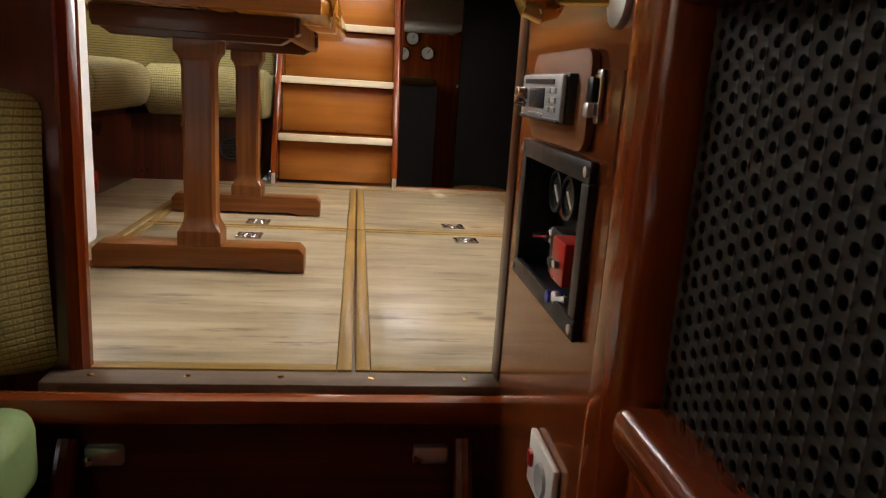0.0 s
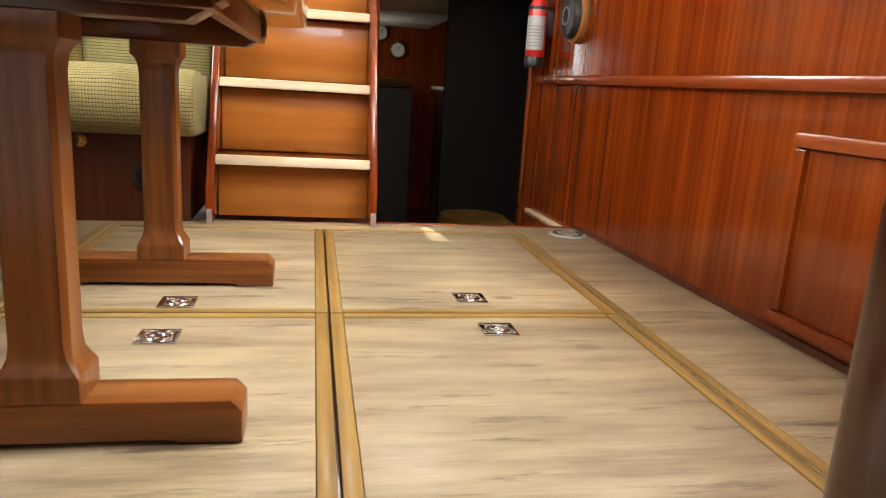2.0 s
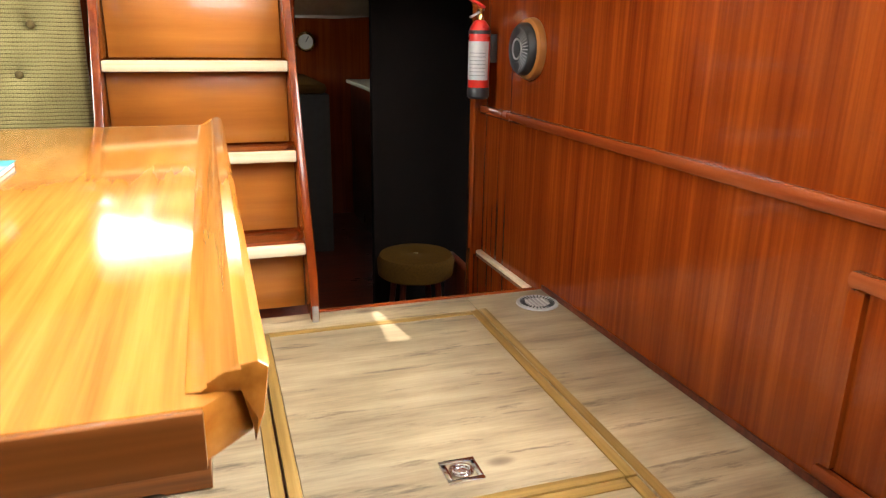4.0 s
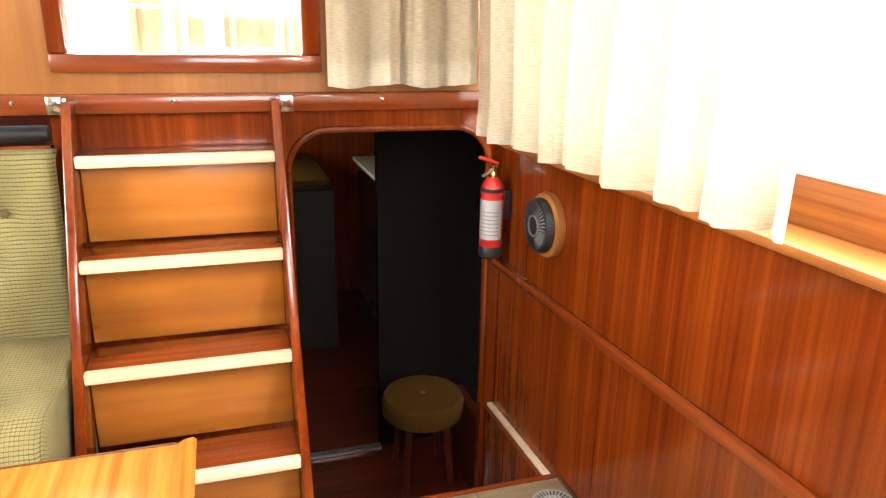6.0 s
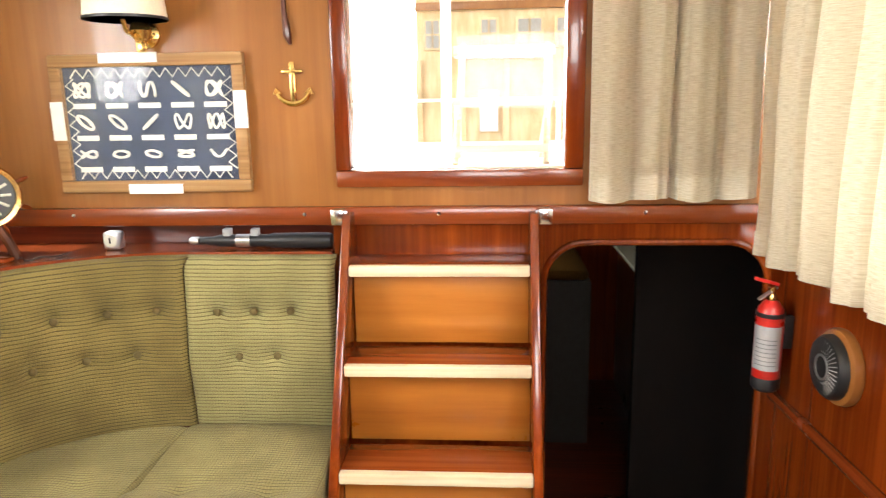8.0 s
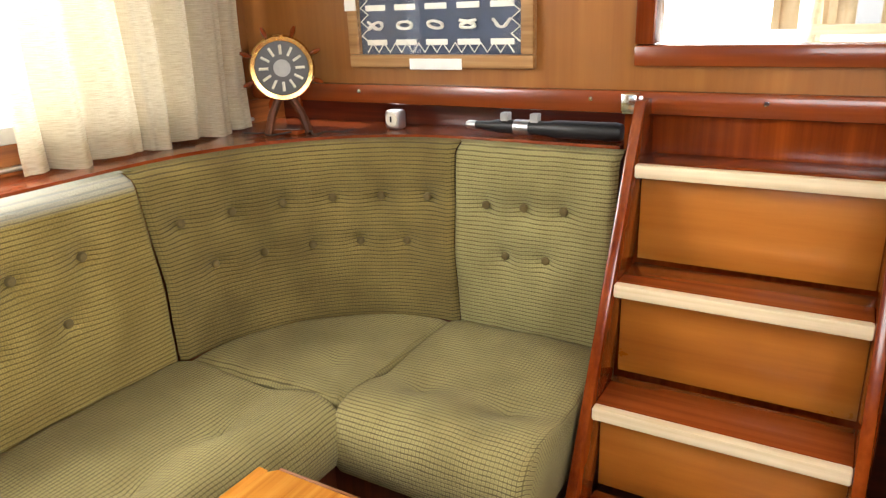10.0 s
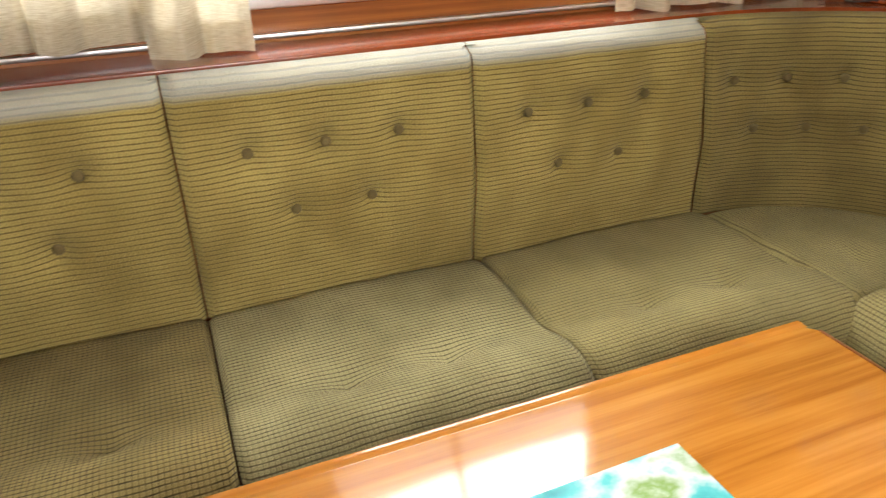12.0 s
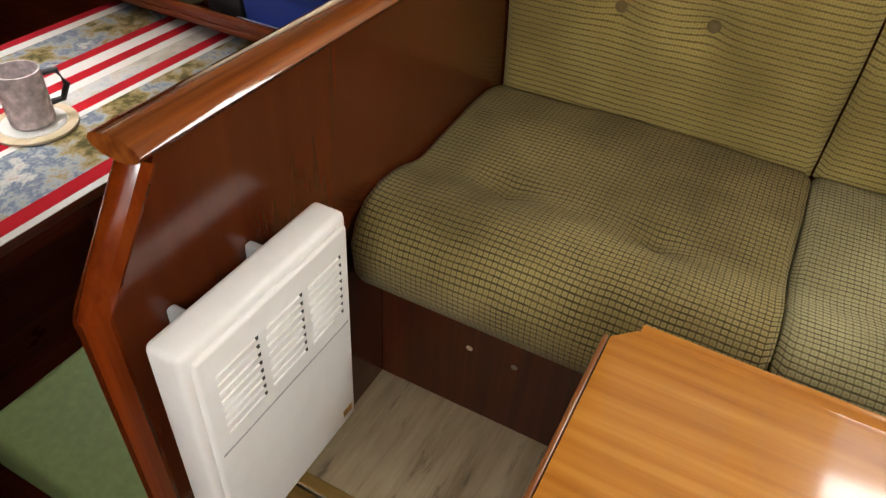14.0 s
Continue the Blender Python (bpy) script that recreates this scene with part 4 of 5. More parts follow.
part("stretcher", box((-0.12, 4.71, 1.215), (0.31, 4.735, 1.25), 0.004), NOSING, chair)
rail = thing("guard_rail", (0, 6.3, 1.16), "white guard rail round the aft deck", "railing")
for px in (-1.55, 0.50, 1.3):
    part("post", tube([(px, 6.3, 1.16), (px, 6.3, 1.46)], 0.014, 10), WHITE, rail)
part("flagstaff", tube([(-0.258, 6.3, 1.16), (-0.25, 6.3, 2.9)], 0.034, 12), WHITE, rail, "thick white upright")
part("bar", tube([(-2.1, 6.3, 1.45), (2.1, 6.3, 1.45)], 0.010, 8), WHITE, rail)
# Unseen panel, added to trim the sun to a narrow floor patch.
struct("awning", box((-1.4, 3.64, 2.30), (0.150, 4.30, 2.32), 0), CREAM, "unseen panel above the aft window that blocks the sun but for a slit", "awning")
GLOW, t, b = shader("hazy_daylight", 0.9, color=(0.9, 0.9, 0.9))
b.inputs["Emission Color"].default_value = (1.0, 0.985, 0.96, 1)
b.inputs["Emission Strength"].default_value = 2.0
GLOW_AFT, t, b = shader("sunlit_haze", 0.9, color=(0.9, 0.9, 0.9))
b.inputs["Emission Color"].default_value = (1.0, 0.98, 0.94, 1)
b.inputs["Emission Strength"].default_value = 13.0
for nm, lo, hi in (("backdrop_port", (-7.1, -6, -1), (-7.0, 12.6, 9)), ("backdrop_starboard", (7.0, -6, -1), (7.1, 12.6, 9)), ("backdrop_aft", (-60, 60, -1), (60, 60.2, 40))):
    struct(nm, box(lo, hi, 0), GLOW_AFT if nm == "backdrop_aft" else GLOW, "bright hazy daylight outside the windows", "backdrop")

# ---- on the aft bulkhead ----
OAK = wood("oak_frame", (0.24, 0.12, 0.045), (0.33, 0.18, 0.07), (0.42, 0.25, 0.11), "x", 70, 0.5, 0.0)
pic = thing("knot_board", (-1.0, 3.52, 1.2), "framed navy board of white cord knots behind glass", "picture")
X0, X1, Z0, Z1 = -1.277, -0.680, 1.199, 1.611
for lo, hi in (((X0, Z0), (X1, Z0 + 0.036)), ((X0, Z1 - 0.036), (X1, Z1)), ((X0, Z0 + 0.0365), (X0 + 0.036, Z1 - 0.0365)), ((X1 - 0.036, Z0 + 0.0365), (X1, Z1 - 0.0365))):
    part("frame_bar", box((lo[0], 3.502, lo[1]), (hi[0], 3.5295, hi[1]), 0.004), OAK, pic, "brown oak frame")
part("board", box((X0 + 0.036, 3.520, Z0 + 0.036), (X1 - 0.036, 3.529, Z1 - 0.036), 0), NAVY, pic, "navy blue cloth")
zig = []
def zigzag(a, b, n, amp):
    a, b = Vector(a), Vector(b)
    d = (b - a) / n
    s = Vector((-d.z, 0, d.x)).normalized() * amp
    return [a + d * i + (s if i % 2 else -s) for i in range(n + 1)]
for a, b, n in (((X0 + 0.06, 3.516, Z0 + 0.055), (X1 - 0.06, 3.516, Z0 + 0.055), 24), ((X0 + 0.06, 3.516, Z1 - 0.055), (X1 - 0.06, 3.516, Z1 - 0.055), 24),
                ((X0 + 0.055, 3.516, Z0 + 0.07), (X0 + 0.055, 3.516, Z1 - 0.07), 14), ((X1 - 0.055, 3.516, Z0 + 0.07), (X1 - 0.055, 3.516, Z1 - 0.07), 14)):
    part("cord", tube(zigzag(a, b, n, 0.013), 0.0022, 6), ROPE, pic, "white lacing cord")
rk = random.Random(3)
for r in range(3):
    for cidx in range(5):
        kx, kz = -1.183 + cidx * 0.102, 1.508 - r * 0.096
        pts = []
        k1, k2, p0 = rk.choice((1, 2, 2, 3)), rk.choice((2, 3, 3)), rk.uniform(0, 6)
        for a in np.linspace(0, 2 * math.pi, 49):
            pts.append((kx + 0.024 * math.sin(k1 * a + p0), 3.513 - 0.003 * math.sin(5 * a), kz + (0.021 if r < 2 else 0.010) * math.sin(k2 * a)))
        part("knot", tube(pts, 0.0040, 6), ROPE, pic, "knotted white cord")
        part("label", box((kx - 0.035, 3.516, kz - 0.055), (kx + 0.035, 3.5195, kz - 0.039), 0.0015), DIAL, pic, "small cream name tag")
for lo, hi in (((X0 - 0.004, 1.36), (X0 + 0.036, 1.475)), ((X1 - 0.034, 1.39), (X1 + 0.006, 1.50)), ((-1.062, Z0 - 0.004), (-0.892, Z0 + 0.026)), ((-1.115, Z1 - 0.026), (-0.935, Z1 + 0.004))):
    part("tape", box((lo[0], 3.4995, lo[1]), (hi[0], 3.5015, hi[1]), 0), PAPER, pic, "strip of white tape")
gp = part("glazing", box((X0 + 0.037, 3.5065, Z0 + 0.037), (X1 - 0.037, 3.508, Z1 - 0.037), 0), GLASS, pic)
gp.visible_shadow = False

anch = thing("brass_anchor", (-0.538, 3.52, 1.45), "small polished brass anchor on the bulkhead", "ornament")
part("shank", box((-0.546, 3.518, 1.462), (-0.530, 3.5295, 1.580), 0.003), BRASS, anch)
part("stock", box((-0.570, 3.516, 1.546), (-0.506, 3.528, 1.557), 0.003), BRASS, anch)
part("arms", tube([(-0.538 + 0.052 * math.sin(a), 3.523, 1.508 - 0.050 * math.cos(a)) for a in np.linspace(-1.15, 1.15, 17)], 0.008, 8, radii=[0.004 + 0.005 * math.cos(a) for a in np.linspace(-1.15, 1.15, 17)]), BRASS, anch)
for s in (-1, 1):
    part("fluke", prism([(-0.538 + s * 0.033, 1.488), (-0.538 + s * 0.063, 1.484), (-0.538 + s * 0.052, 1.506)], "y", 3.519, 3.527), BRASS, anch)
pull = thing("hanging_strap", (-0.545, 3.52, 1.6), "dark leather strap hanging on the bulkhead", "strap")
part("strap", tube([(-0.552, 3.522, 1.95), (-0.551, 3.521, 1.72), (-0.545, 3.52, 1.655), (-0.538, 3.52, 1.628)], 0.006, 8, radii=[0.006, 0.008, 0.013, 0.004]), DARKWOOD, pull)

lamp = thing("wall_lamp", (-1.03, 3.5, 1.62), "brass wall lamp with a cream shade", "lamp")
part("shade", lathe([(0.112, 1.698), (0.111, 1.702), (0.088, 1.93), (0.086, 1.93), (0.108, 1.701)], (-1.03, 3.41, 0), segments=40), SHADE, lamp, "cream fabric shade with a dark edge")
part("shade_edge", lathe([(0.1125, 1.695), (0.113, 1.702), (0.109, 1.702), (0.109, 1.695)], (-1.03, 3.41, 0), segments=40), BLACK, lamp)
part("arm", tube([(-1.03, 3.52, 1.665), (-1.03, 3.46, 1.650), (-1.03, 3.41, 1.665), (-1.03, 3.39, 1.70), (-1.03, 3.39, 1.76)], 0.007, 10), BRASS, lamp)
part("ball", lathe([(0.004, -0.032), (0.022, -0.024), (0.032, 0.0), (0.022, 0.024), (0.004, 0.032)], (-1.02, 3.47, 1.672), segments=24), BRASS, lamp)
part("wall_rose", lathe([(0.04, 0), (0.038, 0.008), (0.015, 0.018)], (-1.03, 3.5295, 1.665), (0, -1, 0), 24), BRASS, lamp)
part("finial", box((-1.045, 3.478, 1.612), (-1.012, 3.492, 1.645), 0.006), BRASS, lamp)

lamp.location.x += 0.060

# ---- on the shelf ----
CARVED = wood("carved_wood", (0.05, 0.014, 0.005), (0.09, 0.026, 0.008), (0.13, 0.04, 0.014), "z", 60, 0.65, 0.0)
clk = thing("wheel_clock", (-1.455, 3.40, 1.01), "brass ship's wheel clock on carved wooden supports", "clock")
C = Vector((-1.455, 3.395, 1.205))
N = (C - Vector((0.05, 1.76, 1.3))) * -1
N.z = 0
N.normalize()
part("rim", lathe([(0.084, 0.0), (0.094, 0.004), (0.097, 0.016), (0.092, 0.026), (0.080, 0.024), (0.078, 0.010)], C, N, 40), BRASS, clk, "ornate brass rim")
part("face", lathe([(0.079, 0.006), (0.079, 0.012), (0.001, 0.013)], C, N, 32), plain("slate_dial", (0.075, 0.075, 0.075), 0.4), clk, "dark grey dial")
side = Vector((0, 0, 1)).cross(N).normalized()
for k in range(12):
    a = k * math.pi / 6
    d = side * math.sin(a) + Vector((0, 0, 1)) * math.cos(a)
    part("numeral", tube([C + N * 0.0145 + d * 0.040, C + N * 0.0145 + d * 0.068], 0.0045, 6), DIAL, clk)
part("boss", lathe([(0.026, 0.0125), (0.024, 0.015), (0.001, 0.016)], C, N, 24), GREY, clk)
for k in range(8):
    a = (k + 0.5) * math.pi / 4
    d = side * math.sin(a) + Vector((0, 0, 1)) * math.cos(a)
    part("spoke", tube([C + N * 0.008 + d * 0.093, C + N * 0.008 + d * 0.112, C + N * 0.008 + d * 0.128], 0.006, 8, radii=[0.005, 0.008, 0.004]), MAHOG, clk)
for s in (-1, 1):
    for q in (-1, 1):
        part("support", tube([C - Vector((0, 0, 0.09)) + side * 0.02 * s + N * 0.01 * q, C - Vector((0, 0, 0.14)) + side * 0.045 * s + N * 0.02 * q, C + side * 0.062 * s + N * 0.03 * q - Vector((0, 0, 0.196))], 0.013, 8), CARVED, clk, "carved wooden support")
part("plinth", box(C + Vector((-0.06, -0.03, -0.197)), C + Vector((0.06, 0.03, -0.185)), 0.004), MAHOG_X, clk)

cub = thing("shelf_gauge", (-1.165, 3.58, 1.01), "small silver instrument with a round white dial", "gauge")
part("case", box((-1.192, 3.54, 1.0085), (-1.138, 3.585, 1.068), 0.010), SATIN, cub)
part("dial", lathe([(0.021, 0), (0.021, 0.003), (0.001, 0.004)], (-1.165, 3.5405, 1.040), (0, -1, 0), 24), DIAL, cub)
part("mark", box((-1.168, 3.534, 1.032), (-1.162, 3.5365, 1.050), 0.001), BLACK, cub)

tel = thing("telescope", (-0.68, 3.57, 1.01), "black telescope lying on the shelf behind the settee", "telescope")
part("barrel", lathe([(0.006, 0.0), (0.011, 0.01), (0.013, 0.06), (0.019, 0.085), (0.020, 0.24), (0.0245, 0.26), (0.0255, 0.43), (0.022, 0.445), (0.015, 0.447)], (-0.900, 3.565, 1.0345), (1, 0, 0), 24), BLACK, tel)
part("eyepiece", lathe([(0.009, 0), (0.0125, 0.006), (0.0125, 0.03), (0.008, 0.035)], (-0.915, 3.565, 1.0345), (1, 0, 0), 20), SATIN, tel, "silver eyepiece")
for x in (-0.79, -0.70):
    part("clamp", box((x - 0.012, 3.552, 1.050), (x + 0.012, 3.580, 1.074), 0.003), GREY, tel)
part("band", lathe([(0.0212, 0), (0.0212, 0.045)], (-0.76, 3.565, 1.0345), (1, 0, 0), 24), SATIN, tel, "silver band")
cable = thing("black_cable", (-1.4, 3.45, 1.01), "tangle of thin black cable on the shelf", "cable")
rc = random.Random(8)
part("lead", tube([(-1.55 + 0.02 * k + rc.uniform(-.01, .01), 3.30 + 0.010 * k + 0.03 * math.sin(k), 1.012 + 0.006 * (k % 3 == 0)) for k in range(16)], 0.003, 6), BLACK, cable)

# ---- starboard side ----
LABEL_INK = plain("faded_label_ink", (0.20, 0.20, 0.21), 0.6, grain=0.2)
ext = thing("fire_extinguisher", (0.885, 3.455, 0.57), "small red fire extinguisher with a silver label", "fire extinguisher")
EX = (0.880, 3.455, 0)
part("cylinder", lathe([(0.036, 0.592), (0.0395, 0.60), (0.0395, 0.80), (0.036, 0.822), (0.022, 0.842), (0.014, 0.848)], EX, segments=36), RED, ext)
part("base_cap", lathe([(0.034, 0.572), (0.0405, 0.580), (0.0408, 0.612), (0.0402, 0.613)], EX, segments=36), BLACK, ext, "black plastic foot")
lab = lambda u, v: Vector((EX[0] + 0.0402 * math.cos(radians(175 + 130 * u)), EX[1] + 0.0402 * math.sin(radians(175 + 130 * u)), 0.640 + 0.135 * v))
part("label", sheet(lab, 16, 2), GREY, ext, "silver-grey printed label")
for k in range(7):
    z = 0.655 + 0.013 * k
    part("print_line", sheet(lambda u, v, z=z: Vector((EX[0] + 0.0406 * math.cos(radians(195 + 90 * u)), EX[1] + 0.0406 * math.sin(radians(195 + 90 * u)), z + 0.003 * v)), 10, 1), LABEL_INK, ext)
part("strap", lathe([(0.0405, 0.800), (0.0405, 0.812), (0.0395, 0.813)], EX, segments=36), BLACK, ext, "black holding strap")
part("valve", lathe([(0.013, 0.846), (0.013, 0.862), (0.009, 0.868), (0.011, 0.885), (0.004, 0.89)], EX, segments=20), BRASS, ext, "brass valve")
part("lever", box((-0.006, -0.075, 0.0), (0.006, 0.022, 0.010), 0.003, turn=pose(EX[0], EX[1], 0.893, -18, 0, -62)), RED, ext, "red squeeze lever")
part("handle", box((-0.006, -0.055, 0.0), (0.006, 0.02, 0.007), 0.003, turn=pose(EX[0], EX[1], 0.873, 22, 0, -62)), SATIN, ext)
part("bracket", box((0.919, 3.445, 0.70), (0.946, 3.465, 0.80), 0.003), BLACK, ext)

spk = thing("round_speaker", (0.935, 3.165, 0.76), "round black loudspeaker on a turned wooden ring", "loudspeaker")
SX = side_x(3.17) - 0.001
SN = (-1, -0.033, 0)
part("ring", lathe([(0.098, 0.0), (0.100, 0.008), (0.096, 0.022), (0.088, 0.027), (0.070, 0.027), (0.070, 0.0)], (SX, 3.165, 0.765), SN, 48), HONEY, spk, "varnished wooden mounting ring")
part("grille", lathe([(0.084, 0.022), (0.083, 0.040), (0.076, 0.050), (0.045, 0.056), (0.001, 0.056)], (SX, 3.165, 0.765), SN, 48), BLACK, spk)
part("silver_ring", lathe([(0.034, 0.0555), (0.034, 0.0585), (0.028, 0.0585), (0.028, 0.0555)], (SX, 3.165, 0.765), SN, 36), SATIN, spk)
for k in range(36):
    a = 2 * math.pi * k / 36
    y, z = math.cos(a), math.sin(a)
    part("slot", tube([(SX - 0.0555, 3.165 + 0.040 * y, 0.765 + 0.040 * z), (SX - 0.050, 3.165 + 0.070 * y, 0.765 + 0.070 * z)], 0.0013, 4), GREY, spk)

pan = thing("locker_door", (0.96, 1.5, 0.25), "framed mahogany locker door low in the panelling", "cabinet door")
def on_side(y0, y1, z0, z1, d0, d1, bevel=0.006):
    return along_side(d0, d1, z0, z1, y0, y1, bevel)
part("frame_rail", on_side(1.20, 1.862, 0.418, 0.452, 0.0015, 0.026, 0.010), MAHOG_Y, pan)
part("frame_rail", on_side(1.20, 1.862, 0.030, 0.062, 0.0015, 0.022, 0.008), MAHOG_Y, pan)
part("frame_stile", on_side(1.830, 1.862, 0.0625, 0.4175, 0.0015, 0.020, 0.008), MAHOG, pan)
part("frame_stile", on_side(1.20, 1.232, 0.0625, 0.4175, 0.0015, 0.020, 0.008), MAHOG, pan)
part("panel", on_side(1.233, 1.829, 0.0630, 0.4170, 0.0012, 0.008, 0.002), MAHOG, pan)
blk = solid("wooden_block", on_side(1.25, 1.795, 0.722, 0.775, 0.0012, 0.024, 0.006), HONEY, "pale varnished wooden batten on the panelling", "batten")

dr = thing("deck_drain", (0.885, 2.925, 0), "round chrome floor drain with slots", "drain")
part("plate", lathe([(0.068, 0.0008), (0.067, 0.004), (0.058, 0.006), (0.055, 0.003), (0.001, 0.003)], (0.882, 2.925, 0), segments=40), GREY, dr)
for k in range(28):
    a = 2 * math.pi * k / 28
    part("slot", tube([(0.882 + 0.040 * math.cos(a), 2.925 + 0.040 * math.sin(a), 0.0042), (0.882 + 0.056 * math.cos(a), 2.925 + 0.056 * math.sin(a), 0.0062)], 0.0022, 4), BLACK, dr)
for k in range(-2, 3):
    part("bar", box((0.882 + k * 0.014 - 0.003, 2.893, 0.003), (0.882 + k * 0.014 + 0.003, 2.957, 0.0065), 0.001), SATIN, dr)

# ---- aft cabin things ----
st = thing("stool", (0.737, 3.835, -0.5), "round olive-cushioned stool in the dark aft cabin", "stool")
part("seat", lathe([(0.155, -0.20), (0.168, -0.19), (0.172, -0.13), (0.160, -0.105), (0.10, -0.098), (0.02, -0.100), (0.001, -0.106)], (0.737, 3.835, -0.005), segments=40), VELOUR, st)
part("button", lathe([(0.012, -0.106), (0.010, -0.100), (0.002, -0.098)], (0.737, 3.835, -0.005), segments=14), BUTTON, st)
for k in range(4):
    a = math.pi / 4 + k * math.pi / 2
    part("leg", tube([(0.737 + 0.11 * math.cos(a), 3.835 + 0.11 * math.sin(a), -0.22), (0.737 + 0.14 * math.cos(a), 3.835 + 0.14 * math.sin(a), -0.499)], 0.014, 8), DARKWOOD, st)
dres = thing("dresser", (1.1, 5.0, -0.5), "dark dresser with a pale green-white top", "dresser")
part("body", box((0.90, 4.17, -0.5), (1.375, 6.13, 0.464), 0.004), DARKWOOD, dres)
part("top", box((0.868, 4.16, 0.465), (1.377, 6.135, 0.490), 0.004), plain("pale_green_top", (0.62, 0.66, 0.50), 0.5, grain=0.05), dres, "pale green-white top")
bunk = thing("bunk", (0.4, 5.7, -0.5), "tall bunk with a greyish front, its shadow put into the colour", "bed")
# Front colour taken far down so the cabin's shade is painted in.
part("box", box((-0.045, 5.2, -0.5), (0.595, 6.13, 0.465), 0.004), plain("grey_brown_front_dimmed", (0.035, 0.03, 0.024), 0.8), bunk)
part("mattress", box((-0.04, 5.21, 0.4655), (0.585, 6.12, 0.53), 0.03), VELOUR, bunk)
struct("trim_cream_strip", box((0.0, 4.74, 0.90), (0.78, 5.9, 1.049), 0.004), CREAM, "cream-painted beam under the headlining", "beam")
for gx, gz in ((0.588, 0.746), (0.45, 0.864), (0.375, 0.73)):
    gz_t = thing("brass_gauge", (gx, 6.12, gz), "round brass ship's gauge with a white dial", "gauge", "brass gauges")
    part("case", lathe([(0.068, 0), (0.068, 0.03), (0.058, 0.042), (0.050, 0.034)], (gx, 6.139, gz), (0, -1, 0), 32), BRASS, gz_t)
    part("dial", lathe([(0.051, 0.03), (0.051, 0.0345), (0.001, 0.035)], (gx, 6.139, gz), (0, -1, 0), 28), DIAL, gz_t)
    part("needle", tube([(gx, 6.102, gz), (gx + 0.02, 6.102, gz + 0.035)], 0.003, 6), BLACK, gz_t)
struct("wall_end", box((0.90, 3.60, -0.5), (0.94, 3.92, -0.14), 0.004), DARKWOOD, "reddish end panel beside the aft doorway", "wall")

# ---- heater on the half bulkhead ----
heat = thing("wall_heater", (-0.62, 0.93, 0.17), "white enamelled wall heater with louvred top", "heater")
HX0, HX1, HY, HZ0, HZ1 = -0.752, -0.448, 0.945, 0.190, 0.612
part("casing", box((HX0, 0.893, HZ0), (HX1, HY, HZ1), 0.010, segments=3), WHITE, heat)
part("front", box((HX0 + 0.012, HY - 0.002, HZ0 + 0.012), (HX1 - 0.012, HY + 0.008, HZ1 - 0.014), 0.006, segments=3), WHITE, heat)
for cidx in range(3):
    x0 = HX0 + 0.036 + cidx * 0.084
    for r in range(8):
        z = HZ1 - 0.055 - r * 0.0145
        part("louvre", box((x0, HY + 0.0082, z - 0.003), (x0 + 0.066, HY + 0.0115, z + 0.0035), 0.0012), WHITE, heat)
        part("slot", box((x0 - 0.006, HY + 0.0072, z - 0.003), (x0 - 0.001, HY + 0.0086, z + 0.003), 0), BLACK, heat)
part("groove", box((HX0 + 0.02, HY + 0.0072, HZ1 - 0.188), (HX1 - 0.02, HY + 0.0088, HZ1 - 0.185), 0), GREY, heat)
part("badge", box((HX0 + 0.022, HY + 0.0072, HZ0 + 0.03), (HX0 + 0.045, HY + 0.0088, HZ0 + 0.045), 0), BRASS, heat, "small tan badge")
for x in (-0.655, -0.52):
    part("bracket", box((x - 0.007, 0.8565, 0.556), (x + 0.007, 0.8925, 0.588), 0.004), GREY, heat, "grey wall clip")

# ---- lower cabin: instrument cabinet and cane door ----
PX = 0.243
ring = [(0.30, -0.5), (0.771, -0.5), (0.771, 1.2), (0.30, 1.2), (0.30, 0.236), (0.413, 0.236), (0.413, 0.410), (0.687, 0.410), (0.687, 0.236), (0.30, 0.2355)]
struct("wall_instrument_cabinet", prism(ring, "x", PX, 0.30), CABINET, "glossy mahogany cabinet side facing the passage", "wall")
struct("wall_cabinet_back", box((0.305, 0.30, 0.20), (0.32, 0.771, 0.45), 0), DEEP_SHADE, "dark back of the instrument recess", "wall")
hinge = thing("hinge", (PX, 0.345, 0.47), "dull metal strip hinge on the cabinet side", "hinge")
part("leaf", box((PX - 0.0035, 0.337, 0.405), (PX - 0.0003, 0.347, 0.515), 0.001), EDGE, hinge)
part("pin", tube([(PX - 0.0035, 0.342, 0.405), (PX - 0.0035, 0.342, 0.515)], 0.0028, 8), EDGE, hinge)
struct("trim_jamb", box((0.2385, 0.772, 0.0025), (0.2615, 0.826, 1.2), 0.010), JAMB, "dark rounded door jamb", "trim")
struct("trim_post", box((0.226, 0.232, -0.5), (0.31, 0.3305, 1.2), 0.028, segments=4), MAHOG, "rounded mahogany corner post", "trim")
struct("wall_cane_low", box((PX, -1.6, -0.5), (0.30, 0.232, 0.19), 0), MAHOG_Y, "mahogany panel under the cane door", "wall")
struct("wall_cane_back", box((0.42, -1.6, -0.5), (0.46, 0.30, 1.2), 0), DEEP_SHADE, "dark inside of the locker", "wall")
cane = thing("cane_door", (0.28, -0.3, 0.2), "mahogany locker door with a woven cane panel", "cabinet door")
part("bottom_rail", box((0.218, -0.9, 0.191), (0.300, 0.2315, 0.232), 0.014, segments=3), MAHOG_Y, cane)
part("top_rail", box((0.226, -0.9, 0.561), (0.300, 0.2315, 0.640), 0.012, segments=3), MAHOG_Y, cane)
part("upper_panel", box((0.25, -0.9, 0.6405), (0.30, 0.2315, 1.2), 0.0), MAHOG_Y, cane)
bm = bmesh.new()
